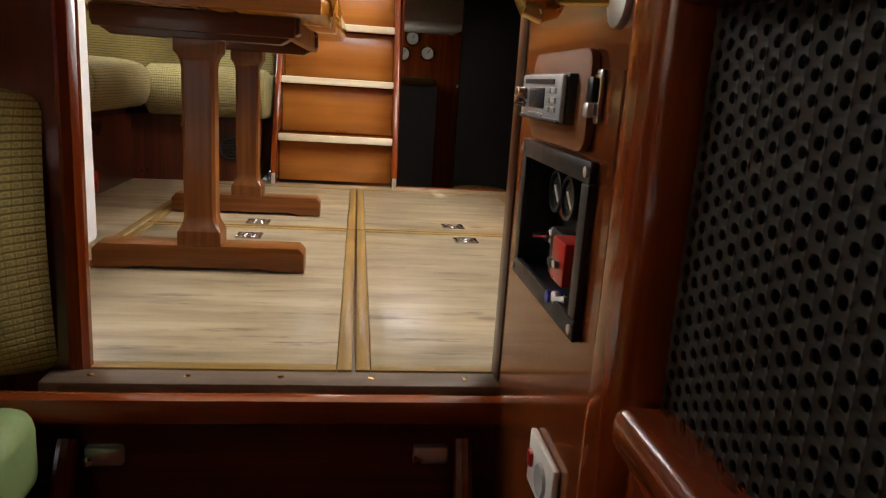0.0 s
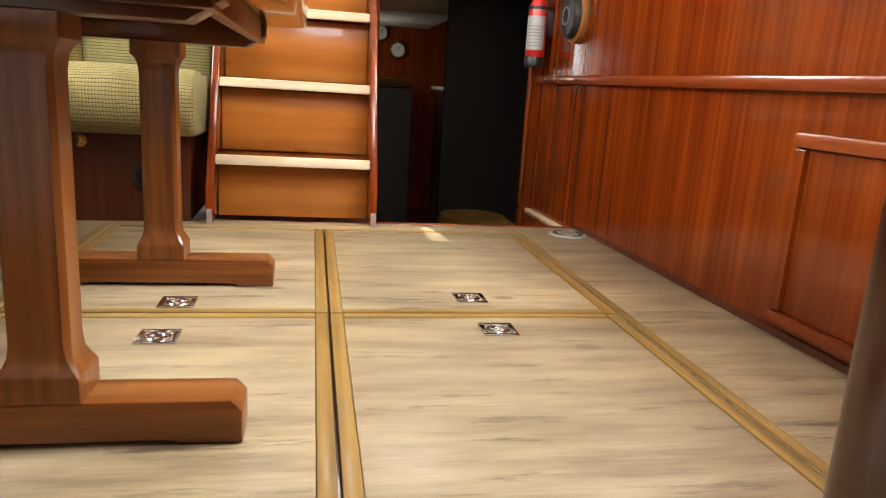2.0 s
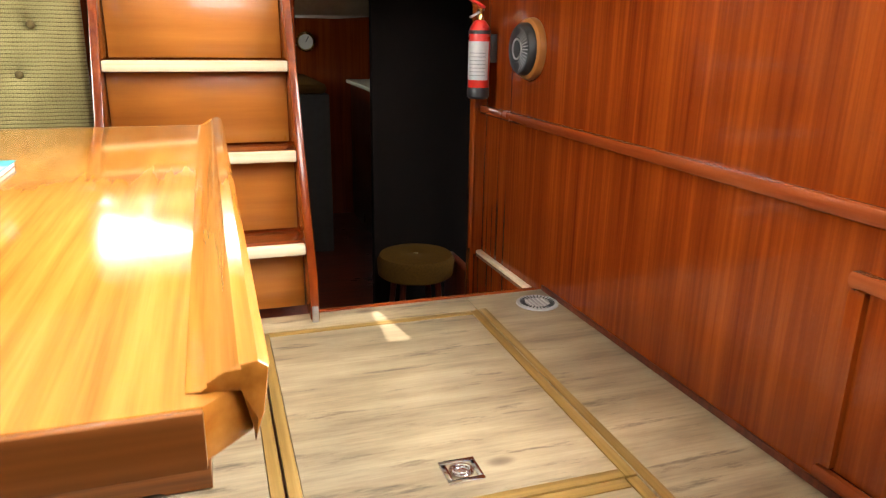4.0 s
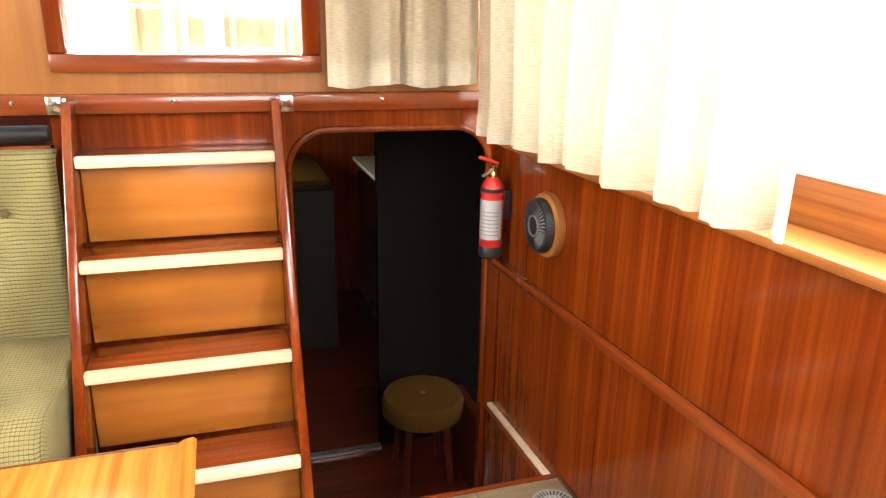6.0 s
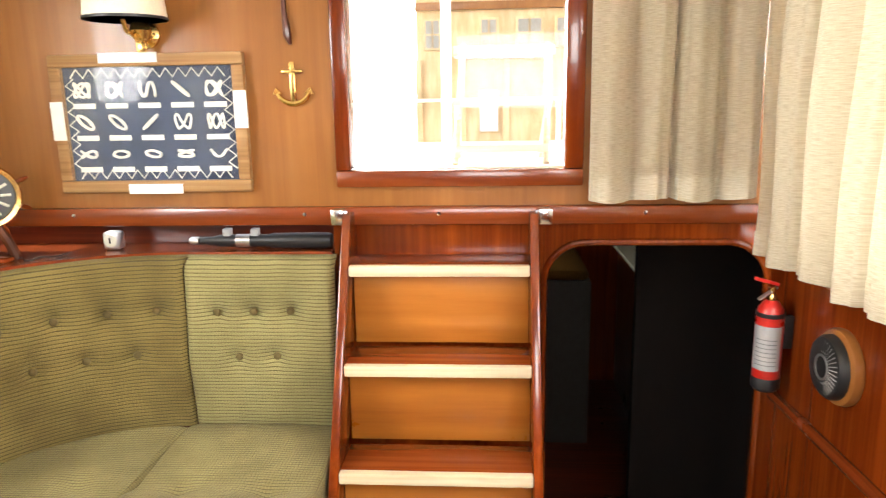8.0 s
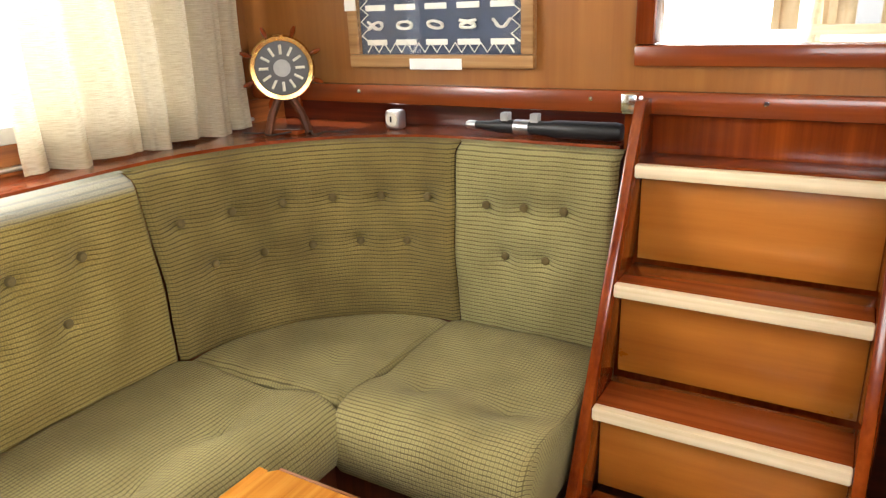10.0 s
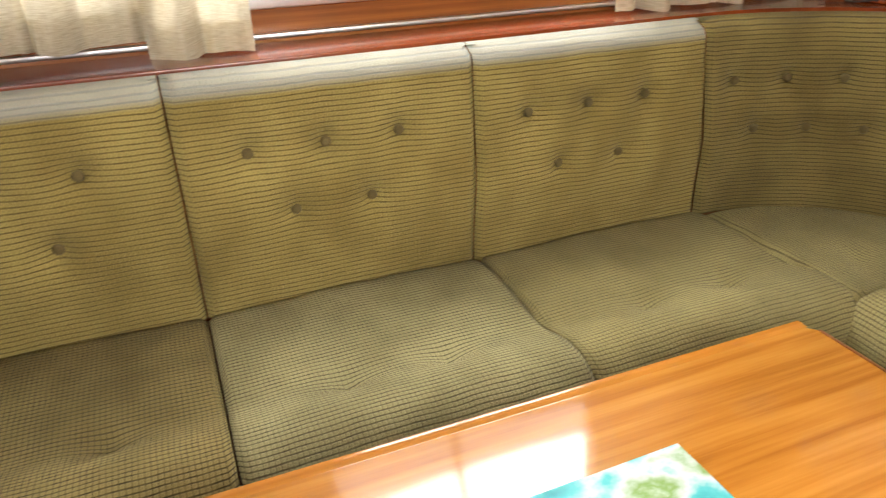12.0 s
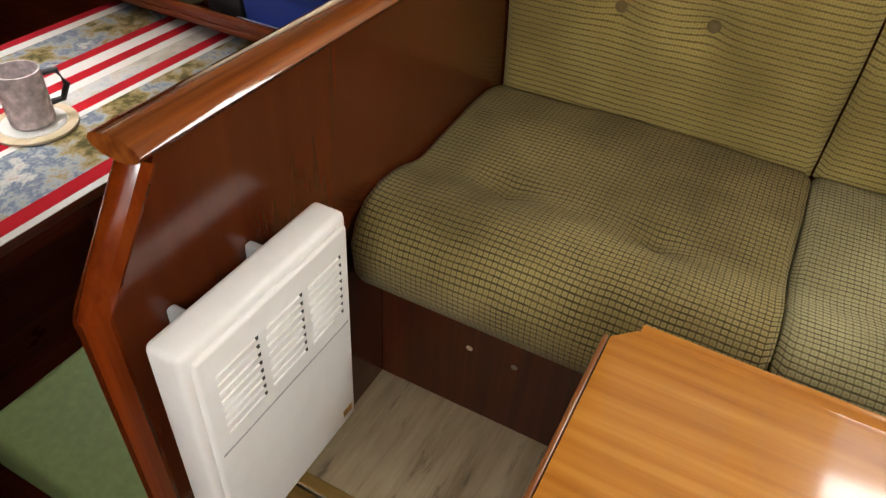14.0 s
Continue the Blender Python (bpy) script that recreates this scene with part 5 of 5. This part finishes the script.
# woven cane: staggered round holes, with a slight over-and-under
p, hole = 0.0155, 0.0051
rc = random.Random(17)
ya, yb, za, zb = -0.606, 0.231, 0.232, 0.562
for i in range(int((yb - ya) / p) + 1):
    for j in range(-1, int((zb - za) / p) + 1):
        y, z = ya + (i + 0.5) * p, za + (j + 0.5 + 0.5 * (i % 2)) * p
        if y + p / 2 > yb + 0.004 or z - p / 2 < za - 0.012 or z + p / 2 > zb + 0.012:
            continue
        outer, inner, deep = [], [], []
        hy, hz, r = y + rc.uniform(-0.0008, 0.0008), z + rc.uniform(-0.0008, 0.0008), hole * rc.uniform(0.85, 1.1)
        for k in range(8):
            a = k * math.pi / 4
            reach = p / 2 / max(abs(math.cos(a)), abs(math.sin(a)))
            up = 0.0018 * (1 if k % 4 == 0 else -1 if k % 2 == 0 else 0.2)
            outer.append(bm.verts.new((0.2650 - up, y + reach * math.cos(a), z + reach * math.sin(a))))
            inner.append(bm.verts.new((0.2656, hy + r * math.cos(a), hz + r * math.sin(a))))
            deep.append(bm.verts.new((0.2676, hy + r * math.cos(a), hz + r * math.sin(a))))
        for k in range(8):
            m = (k + 1) % 8
            bm.faces.new((outer[k], outer[m], inner[m], inner[k]))
            bm.faces.new((inner[k], inner[m], deep[m], deep[k]))
# Added dark sheet covers lit wood behind the holes, as shade would.
part("backing", box((0.2720, -0.61, 0.2325), (0.2760, 0.2310, 0.5605), 0), DEEP_SHADE, cane, "dark sheet behind the cane, added for the locker's shade")
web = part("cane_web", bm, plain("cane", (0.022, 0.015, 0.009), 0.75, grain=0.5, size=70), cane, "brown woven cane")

rad = thing("car_radio", (0.22, 0.54, 0.5), "silver car radio with a dark display", "radio")
part("mounting_board", prism(rounded(0.408, 0.656, 0.446, 0.556, 0.020), "x", PX - 0.032, PX - 0.0228, 0.002), wood("tan_board", (0.19, 0.062, 0.014), (0.225, 0.075, 0.018), (0.26, 0.090, 0.023), "y", 30, 0.5, 0.0), rad, "tan wooden mounting board with round corners")
part("body", box((0.200, 0.450, 0.472), (PX - 0.0105, 0.642, 0.530), 0.003), BLACK, rad)
face = part("fascia", box((0.193, 0.452, 0.474), (0.1998, 0.640, 0.528), 0.004), plain("silver_plastic", (0.46, 0.49, 0.53), 0.33, 0.35, grain=0.06), rad, "silver plastic fascia")
part("display", box((0.1915, 0.520, 0.487), (0.1932, 0.592, 0.512), 0.001), plain("unlit_display", (0.006, 0.009, 0.020), 0.3), face, "dark blue display")
part("lower_lip", box((0.1905, 0.454, 0.4725), (0.1995, 0.638, 0.4775), 0.002), BLACK, face)
part("slot", box((0.1915, 0.480, 0.5165), (0.1932, 0.620, 0.5225), 0), BLACK, face)
part("knob", lathe([(0.014, 0), (0.013, 0.012), (0.008, 0.014)], (0.193, 0.620, 0.499), (-1, 0, 0), 24), CHROME, face)
for r in range(3):
    for k in range(2):
        part("key", box((0.1908, 0.468 + k * 0.022, 0.484 + r * 0.011), (0.1932, 0.486 + k * 0.022, 0.491 + r * 0.011), 0.001), GREY, face)
for k in range(6):
    part("key", box((0.1908, 0.522 + k * 0.012, 0.477), (0.1932, 0.531 + k * 0.012, 0.482), 0.001), GREY, face)

sw = thing("light_switch", (0.24, 0.376, 0.505), "chrome switch plate with a black rocker", "switch")
part("plate", box((PX - 0.006, 0.360, 0.478), (PX - 0.0005, 0.394, 0.534), 0.002), CHROME, sw)
part("rocker", box((PX - 0.012, 0.368, 0.500), (PX - 0.0062, 0.386, 0.526), 0.003), BLACK, sw)
part("tongue", box((PX - 0.015, 0.369, 0.484), (PX - 0.0062, 0.385, 0.4995), 0.003), SATIN, sw)

inst = thing("engine_panel", (0.25, 0.505, 0.34), "black engine instrument panel with gauges and a red key box", "instrument panel")
for lo, hi in (((0.352, 0.240), (0.658, 0.2645)), ((0.352, 0.4155), (0.658, 0.440)), ((0.352, 0.265), (0.376, 0.415)), ((0.634, 0.265), (0.658, 0.415))):
    part("bezel_bar", box((PX - 0.010, lo[0], lo[1]), (PX - 0.0005, hi[0], hi[1]), 0.002), BLACK, inst)
for lo, hi in (((0.3685, 0.2535), (0.371, 0.4265)), ((0.639, 0.2535), (0.6415, 0.4265)), ((0.3715, 0.2535), (0.6385, 0.256)), ((0.3715, 0.424), (0.6385, 0.4265))):
    part("liner", box((PX + 0.001, lo[0], lo[1]), (0.2895, hi[0], hi[1]), 0), BLACK, inst)
part("back_plate", box((0.290, 0.370, 0.2545), (0.2995, 0.640, 0.4255), 0), BLACK, inst)
for y, z in ((0.362, 0.428), (0.648, 0.428), (0.362, 0.252), (0.648, 0.252)):
    part("screw", lathe([(0.006, 0), (0.006, 0.002), (0.002, 0.003)], (PX - 0.0102, y, z), (-1, 0, 0), 14), SATIN, inst)
for y in (0.588, 0.528):
    g = part("gauge", lathe([(0.029, 0.0), (0.029, 0.020), (0.025, 0.022), (0.0245, 0.016)], (0.2898, y, 0.374), (-1, 0, 0), 32), BLACK, inst, "round black gauge")
    part("dial", lathe([(0.025, 0.014), (0.025, 0.0195), (0.001, 0.020)], (0.2898, y, 0.374), (-1, 0, 0), 28), plain("dark_dial", (0.035, 0.032, 0.028), 0.25), g)
    part("needle", tube([(0.2688, y + 0.008, 0.381), (0.2688, y - 0.014, 0.361)], 0.0016, 6), PAPER, g)
    part("bezel", lathe([(0.0295, 0.018), (0.0295, 0.023), (0.0255, 0.0235), (0.0255, 0.018)], (0.2898, y, 0.374), (-1, 0, 0), 32), plain("dark_bezel", (0.05, 0.055, 0.06), 0.3), g)
part("lamp_button", lathe([(0.011, 0), (0.011, 0.016), (0.004, 0.021)], (0.2898, 0.558, 0.350), (-1, 0, 0), 16), RED, inst, "red warning lamp")
part("lamp_button", lathe([(0.006, 0), (0.006, 0.012), (0.003, 0.016)], (0.2898, 0.462, 0.385), (-1, 0, 0), 16), RED, inst, "red warning lamp")
part("toggle", tube([(0.2898, 0.425, 0.383), (0.262, 0.418, 0.383), (0.248, 0.412, 0.384)], 0.006, 10), CHROME, inst, "chrome toggle")
part("key_switch", lathe([(0.016, 0), (0.016, 0.018), (0.009, 0.022), (0.005, 0.045)], (0.2898, 0.606, 0.306), (-1, 0, 0), 20), CHROME, inst, "chrome key switch")
part("fuse_box", box((0.262, 0.520, 0.262), (0.2895, 0.572, 0.328), 0.004), BLACK, inst)
kb = part("key_box", box((0.240, 0.432, 0.278), (0.2895, 0.486, 0.334), 0.004), RED, inst, "red plastic key box")
part("clasp", box((0.234, 0.462, 0.296), (0.2398, 0.482, 0.306), 0.002), BLACK, kb)
part("tag", box((0.232, 0.442, 0.300), (0.2398, 0.454, 0.310), 0.002), DIAL, kb)
part("plug", lathe([(0.008, 0), (0.008, 0.02)], (0.250, 0.455, 0.262), (-1, 0, 0), 14), BLUE, inst, "blue cable plug")
part("cable", tube([(0.250, 0.455, 0.262), (0.238, 0.448, 0.266), (0.236, 0.435, 0.262), (0.245, 0.42, 0.268)], 0.005, 8), PAPER, inst, "white cable loop")

for group_thing in (rad, sw, inst):
    group_thing.location += Vector((0, 0.045, -0.017))
rad.location += Vector((0.022, -0.026, 0))

ext.location += Vector((-0.016, 0, 0.027))
spk.location.z += 0.018
dr.location += Vector((-0.006, -0.03, 0))
so = thing("wall_socket", (0.24, 0.46, 0.03), "white double socket with a red switch", "socket")
part("plate", box((PX - 0.010, 0.408, -0.018), (PX - 0.0005, 0.520, 0.058), 0.004), WHITE, so)
part("switch", box((PX - 0.015, 0.492, 0.014), (PX - 0.0102, 0.508, 0.034), 0.002), RED, so, "red switch")
part("outlet", lathe([(0.022, 0), (0.020, 0.004), (0.001, 0.002)], (PX - 0.0101, 0.452, 0.020), (-1, 0, 0), 24), GREY, so)

rod = thing("curtain_rod", (0.0, 0.47, 0.60), "white curtain rod with a brass ball end", "curtain rod")
part("rod", tube([(0.165, 0.50, 0.600), (-0.06, 0.62, 0.660), (-0.24, 0.705, 0.700)], 0.012, 12), WHITE, rod)
part("ball", lathe([(0.006, -0.028), (0.020, -0.020), (0.028, 0.0), (0.020, 0.020), (0.006, 0.028)], (0.185, 0.480, 0.590), (1, 0, 0), 24), BRASS, rod, "brass ball")
part("stem", tube([(0.20, 0.462, 0.588), (PX - 0.006, 0.395, 0.583)], 0.007, 10), BRASS, rod)
part("rose", lathe([(0.028, 0), (0.026, 0.006), (0.008, 0.010)], (PX - 0.0005, 0.385, 0.582), (-1, 0, 0), 24), SATIN, rod)

# steps hooked under the threshold
steps = thing("step_rail", (-0.13, 0.75, -0.5), "mahogany boarding step with chrome hooks under the threshold", "step")
for x in (-0.45, 0.19):
    part("side_rail", tube([(x, 0.775, -0.10), (x, 0.755, -0.13), (x, 0.62, -0.40), (x, 0.60, -0.497)], 0.017, 10), MAHOG, steps)
for x in (-0.395, 0.135):
    part("hook", box((x - 0.030, 0.762, -0.142), (x + 0.030, 0.7985, -0.108), 0.006), SATIN, steps, "dull metal hook block")
    part("bolt", lathe([(0.008, 0), (0.008, 0.008), (0.003, 0.011)], (x - 0.022, 0.7615, -0.128), (0, -1, 0), 14), CHROME, steps)
part("tread", box((-0.432, 0.62, -0.30), (0.172, 0.76, -0.275), 0.006), DARKWOOD_X, steps)

# ---- lower cabin: dinette ----
din = thing("dinette_bench", (-1.1, 0.55, -0.5), "green vinyl dinette bench with an olive patterned back", "bench")
part("base", box((-1.79, 0.27, -0.5), (-0.52, 0.795, -0.145), 0.004), DARKWOOD_X, din)
part("cushion", box((-1.79, 0.245, -0.1445), (-0.462, 0.72, -0.005), 0.035, segments=4), VINYL, din, "green vinyl seat cushion")
bm = sheet(lambda u, v: Vector((-1.78 + 1.305 * u, 0.835 - 0.125 * math.sin(math.pi * min(max(v, 0.001), 0.999)) ** 0.35 * min(1, 14 * (1 - u) + 0.25), -0.008 + 0.455 * v)), 60, 30, uvs=lambda u, v: (1.345 * u, 0.455 * v))
part("backrest", bm, CLOTH, din, "olive patterned backrest")
bag_skin = plain("crumpled_film", (0.42, 0.42, 0.42), 0.45, grain=0.3, size=18, bump=0.5)
def lump(at, size, seed):
    """A soft crumpled bundle resting on its flattened base."""
    b = bmesh.new()
    bmesh.ops.create_icosphere(b, subdivisions=4, radius=1.0)
    for v in b.verts:
        k = 1 + 0.22 * noise.noise(v.co * 1.7 + Vector((seed, 0, 0))) + 0.10 * noise.noise(v.co * 5 + Vector((0, seed, 0)))
        v.co = Vector((at[0] + v.co.x * size[0] * k, at[1] + v.co.y * size[1] * k, at[2] + size[2] + max(v.co.z * k, -1.0) * size[2]))
    return b
solid("plastic_bag", lump((-0.79, 0.335, -0.006), (0.10, 0.085, 0.085), 3.0), bag_skin, "crumpled pale plastic bag on the green bench", "bag")
dt = thing("dinette_table", (-1.15, -0.15, -0.5), "dark dinette table under a striped cloth", "table")
part("tabletop", box((-1.69, -0.62, 0.212), (-0.60, 0.150, 0.240), 0.006), DARKWOOD_X, dt)
part("pedestal", box((-1.25, -0.25, -0.5), (-1.13, -0.13, 0.2115), 0.01), DARKWOOD, dt)


def striped():
    m, t, b = shader("striped_floral_cloth", 0.8, spec=0.2)
    tc = t.nodes.new("ShaderNodeTexCoord")
    sep = t.nodes.new("ShaderNodeSeparateXYZ")
    t.links.new(tc.outputs["Object"], sep.inputs[0])
    mr = node(t, "ShaderNodeMapRange")
    mr.inputs["From Min"].default_value, mr.inputs["From Max"].default_value = 0.152, -0.622
    t.links.new(sep.outputs["Y"], mr.inputs["Value"])
    red, white, fl = (0.50, 0.010, 0.022), (0.80, 0.78, 0.75), (0.30, 0.30, 0.22)
    r = t.nodes.new("ShaderNodeValToRGB")
    r.color_ramp.interpolation = "CONSTANT"
    bands = [(0.0, white), (0.02, red), (0.08, fl), (0.34, white), (0.37, red), (0.42, white), (0.54, red), (0.59, white), (0.655, red), (0.70, fl), (0.91, white), (0.955, red)]
    while len(r.color_ramp.elements) < len(bands):
        r.color_ramp.elements.new(0.5)
    for e, (pz, c) in zip(r.color_ramp.elements, bands):
        e.position, e.color = pz, (*c, 1)
    t.links.new(mr.outputs[0], r.inputs[0])
    q = t.nodes.new("ShaderNodeValToRGB")
    q.color_ramp.interpolation = "CONSTANT"
    spans = [(0.0, 0), (0.08, 1), (0.34, 0), (0.42, 0.45), (0.50, 0), (0.70, 1), (0.91, 0)]
    while len(q.color_ramp.elements) < len(spans):
        q.color_ramp.elements.new(0.5)
    for e, (pz, c) in zip(q.color_ramp.elements, spans):
        e.position, e.color = pz, (c, c, c, 1)
    t.links.new(mr.outputs[0], q.inputs[0])
    n = node(t, "ShaderNodeTexNoise", Scale=6.5, Detail=6.0, Roughness=0.72)
    t.links.new(tc.outputs["Object"], n.inputs["Vector"])
    flower = ramp(t, n.outputs["Fac"], [(0.30, (0.04, 0.04, 0.015)), (0.40, (0.12, 0.10, 0.035)), (0.47, (0.36, 0.27, 0.12)), (0.53, (0.40, 0.42, 0.43)), (0.59, (0.15, 0.19, 0.28)), (0.66, (0.62, 0.60, 0.55)), (0.76, (0.30, 0.04, 0.035))])
    col = blend(t, q.outputs[0], r.outputs[0], flower)
    t.links.new(col, b.inputs["Base Color"])
    return m


solid("tablecloth", box((-1.694, -0.624, 0.2405), (-0.598, 0.154, 0.2435), 0.001), striped(), "red and white striped cloth with flower prints on the dinette table", "tablecloth")
co = solid("coaster", lathe([(0.094, 0.0), (0.100, 0.004), (0.100, 0.010), (0.092, 0.0125), (0.078, 0.0115), (0.001, 0.0115)], (-1.045, -0.236, 0.2437), segments=36), NOSING, "round pale wooden coaster under the mug", "coaster")
part("inlay", lathe([(0.076, 0.0118), (0.075, 0.0135), (0.001, 0.0135)], (-1.045, -0.236, 0.2437), segments=32), PAPER, co)
MUG = plain("flowered_china", (0.66, 0.58, 0.58), 0.25, grain=0.35, size=45)
mug = thing("mug", (-1.045, -0.236, 0.257), "greyish flowered china mug on the coaster", "mug")
part("cup", lathe([(0.046, 0.0), (0.051, 0.006), (0.052, 0.135), (0.048, 0.135), (0.046, 0.014), (0.001, 0.012)], (-1.045, -0.236, 0.2575), segments=32), MUG, mug)
part("handle", tube([(-1.091, -0.215, 0.372), (-1.118, -0.199, 0.374), (-1.130, -0.191, 0.335), (-1.116, -0.200, 0.300), (-1.090, -0.214, 0.296)], 0.008, 8), BLACK, mug, "black handle")
for ob in (co, mug):
    ob.location += Vector((0.02, 0.07, 0))
shf = thing("side_shelf", (-1.70, -0.3, 0.30), "mahogany shelf along the lower cabin's side", "shelf")
part("board", box((-1.799, -1.5, 0.290), (-1.62, 0.79, 0.310), 0.004), MAHOG_Y, shf)
part("fiddle", box((-1.635, -1.5, 0.3105), (-1.615, 0.79, 0.345), 0.006), MAHOG_Y, shf)
part("rail", box((-1.799, -1.5, 0.515), (-1.765, 0.44, 0.625), 0.006), MAHOG_Y, shf)
bb = thing("blue_tub", (-1.70, 0.15, 0.31), "bright blue plastic tub on the side shelf", "tub")
part("tub", prism([(-1.76, 0.311), (-1.66, 0.311), (-1.645, 0.425), (-1.775, 0.425)], "y", -0.03, 0.30, 0.006), BLUE, bb)
solid("paper_stack", box((-1.655, -0.06, 0.3105), (-1.638, 0.26, 0.336), 0.002), PAPER, "white papers beside the blue tub", "paper")
lan = thing("glass_jar", (-1.70, -0.28, 0.31), "round brownish glass jar on the side shelf", "jar")
part("jar", lathe([(0.03, 0.311), (0.055, 0.33), (0.06, 0.38), (0.045, 0.42), (0.03, 0.43)], (-1.70, -0.28, 0), segments=28), plain("smoky_glass", (0.10, 0.075, 0.04), 0.15), lan)
solid("black_box", box((-1.77, -0.18, 0.3105), (-1.66, -0.05, 0.39), 0.01), BLACK, "black pouch on the side shelf", "pouch")
solid("white_box", box((-1.76, -0.52, 0.3105), (-1.66, -0.38, 0.40), 0.008), PAPER, "white box on the side shelf", "box")
curtain(((-1.745, 0.31, 0), (-1.745, -0.75, 0)), 0.535, 1.10, 7.0, -0.014, "cream linen half curtain on a wire in the lower cabin", 31)
solid("curtain_wire", tube([(-1.725, -0.9, 0.612), (-1.725, 0.40, 0.655)], 0.003, 6), SATIN, "thin metal curtain wire", "wire")
struct("cubby_back", box((-1.797, 0.50, 0.69), (-1.78, 0.795, 1.10), 0), BLACK, "dark pocket in the lower cabin's side", "recess")
struct("cubby_sill", box((-1.799, 0.46, 0.672), (-1.74, 0.80, 0.688), 0.003), SATIN, "bright metal strip under the pocket", "trim")
bag = solid("black_bag", box((-1.778, 0.52, 0.690), (-1.74, 0.78, 1.02), 0.02), plain("black_film", (0.02, 0.02, 0.022), 0.25, grain=0.5, size=25, bump=0.6), "crumpled black plastic bag in the pocket", "bag")

# ---- on the saloon table ----
bk = thing("magazine", (-0.437, 1.908, 0.655), "glossy turquoise magazine lying on the saloon table", "magazine")
COVER, t, b = shader("magazine_cover", 0.2)
n1 = noise_of(t, coords(t, (11, 9, 9)), 1.0, 5.0)
t.links.new(ramp(t, n1, [(0.3, (0.03, 0.28, 0.30)), (0.45, (0.10, 0.46, 0.48)), (0.55, (0.55, 0.62, 0.60)), (0.65, (0.20, 0.33, 0.10)), (0.75, (0.65, 0.70, 0.70))]), b.inputs["Base Color"])
M = pose(-0.437, 1.908, 0.6545, 0, 0, 1)
part("pages", box((-0.103, -0.146, 0.0), (0.103, 0.146, 0.006), 0.001, turn=M), PAPER, bk)
part("cover", box((-0.105, -0.148, 0.0062), (0.105, 0.148, 0.0072), 0, turn=M), COVER, bk)
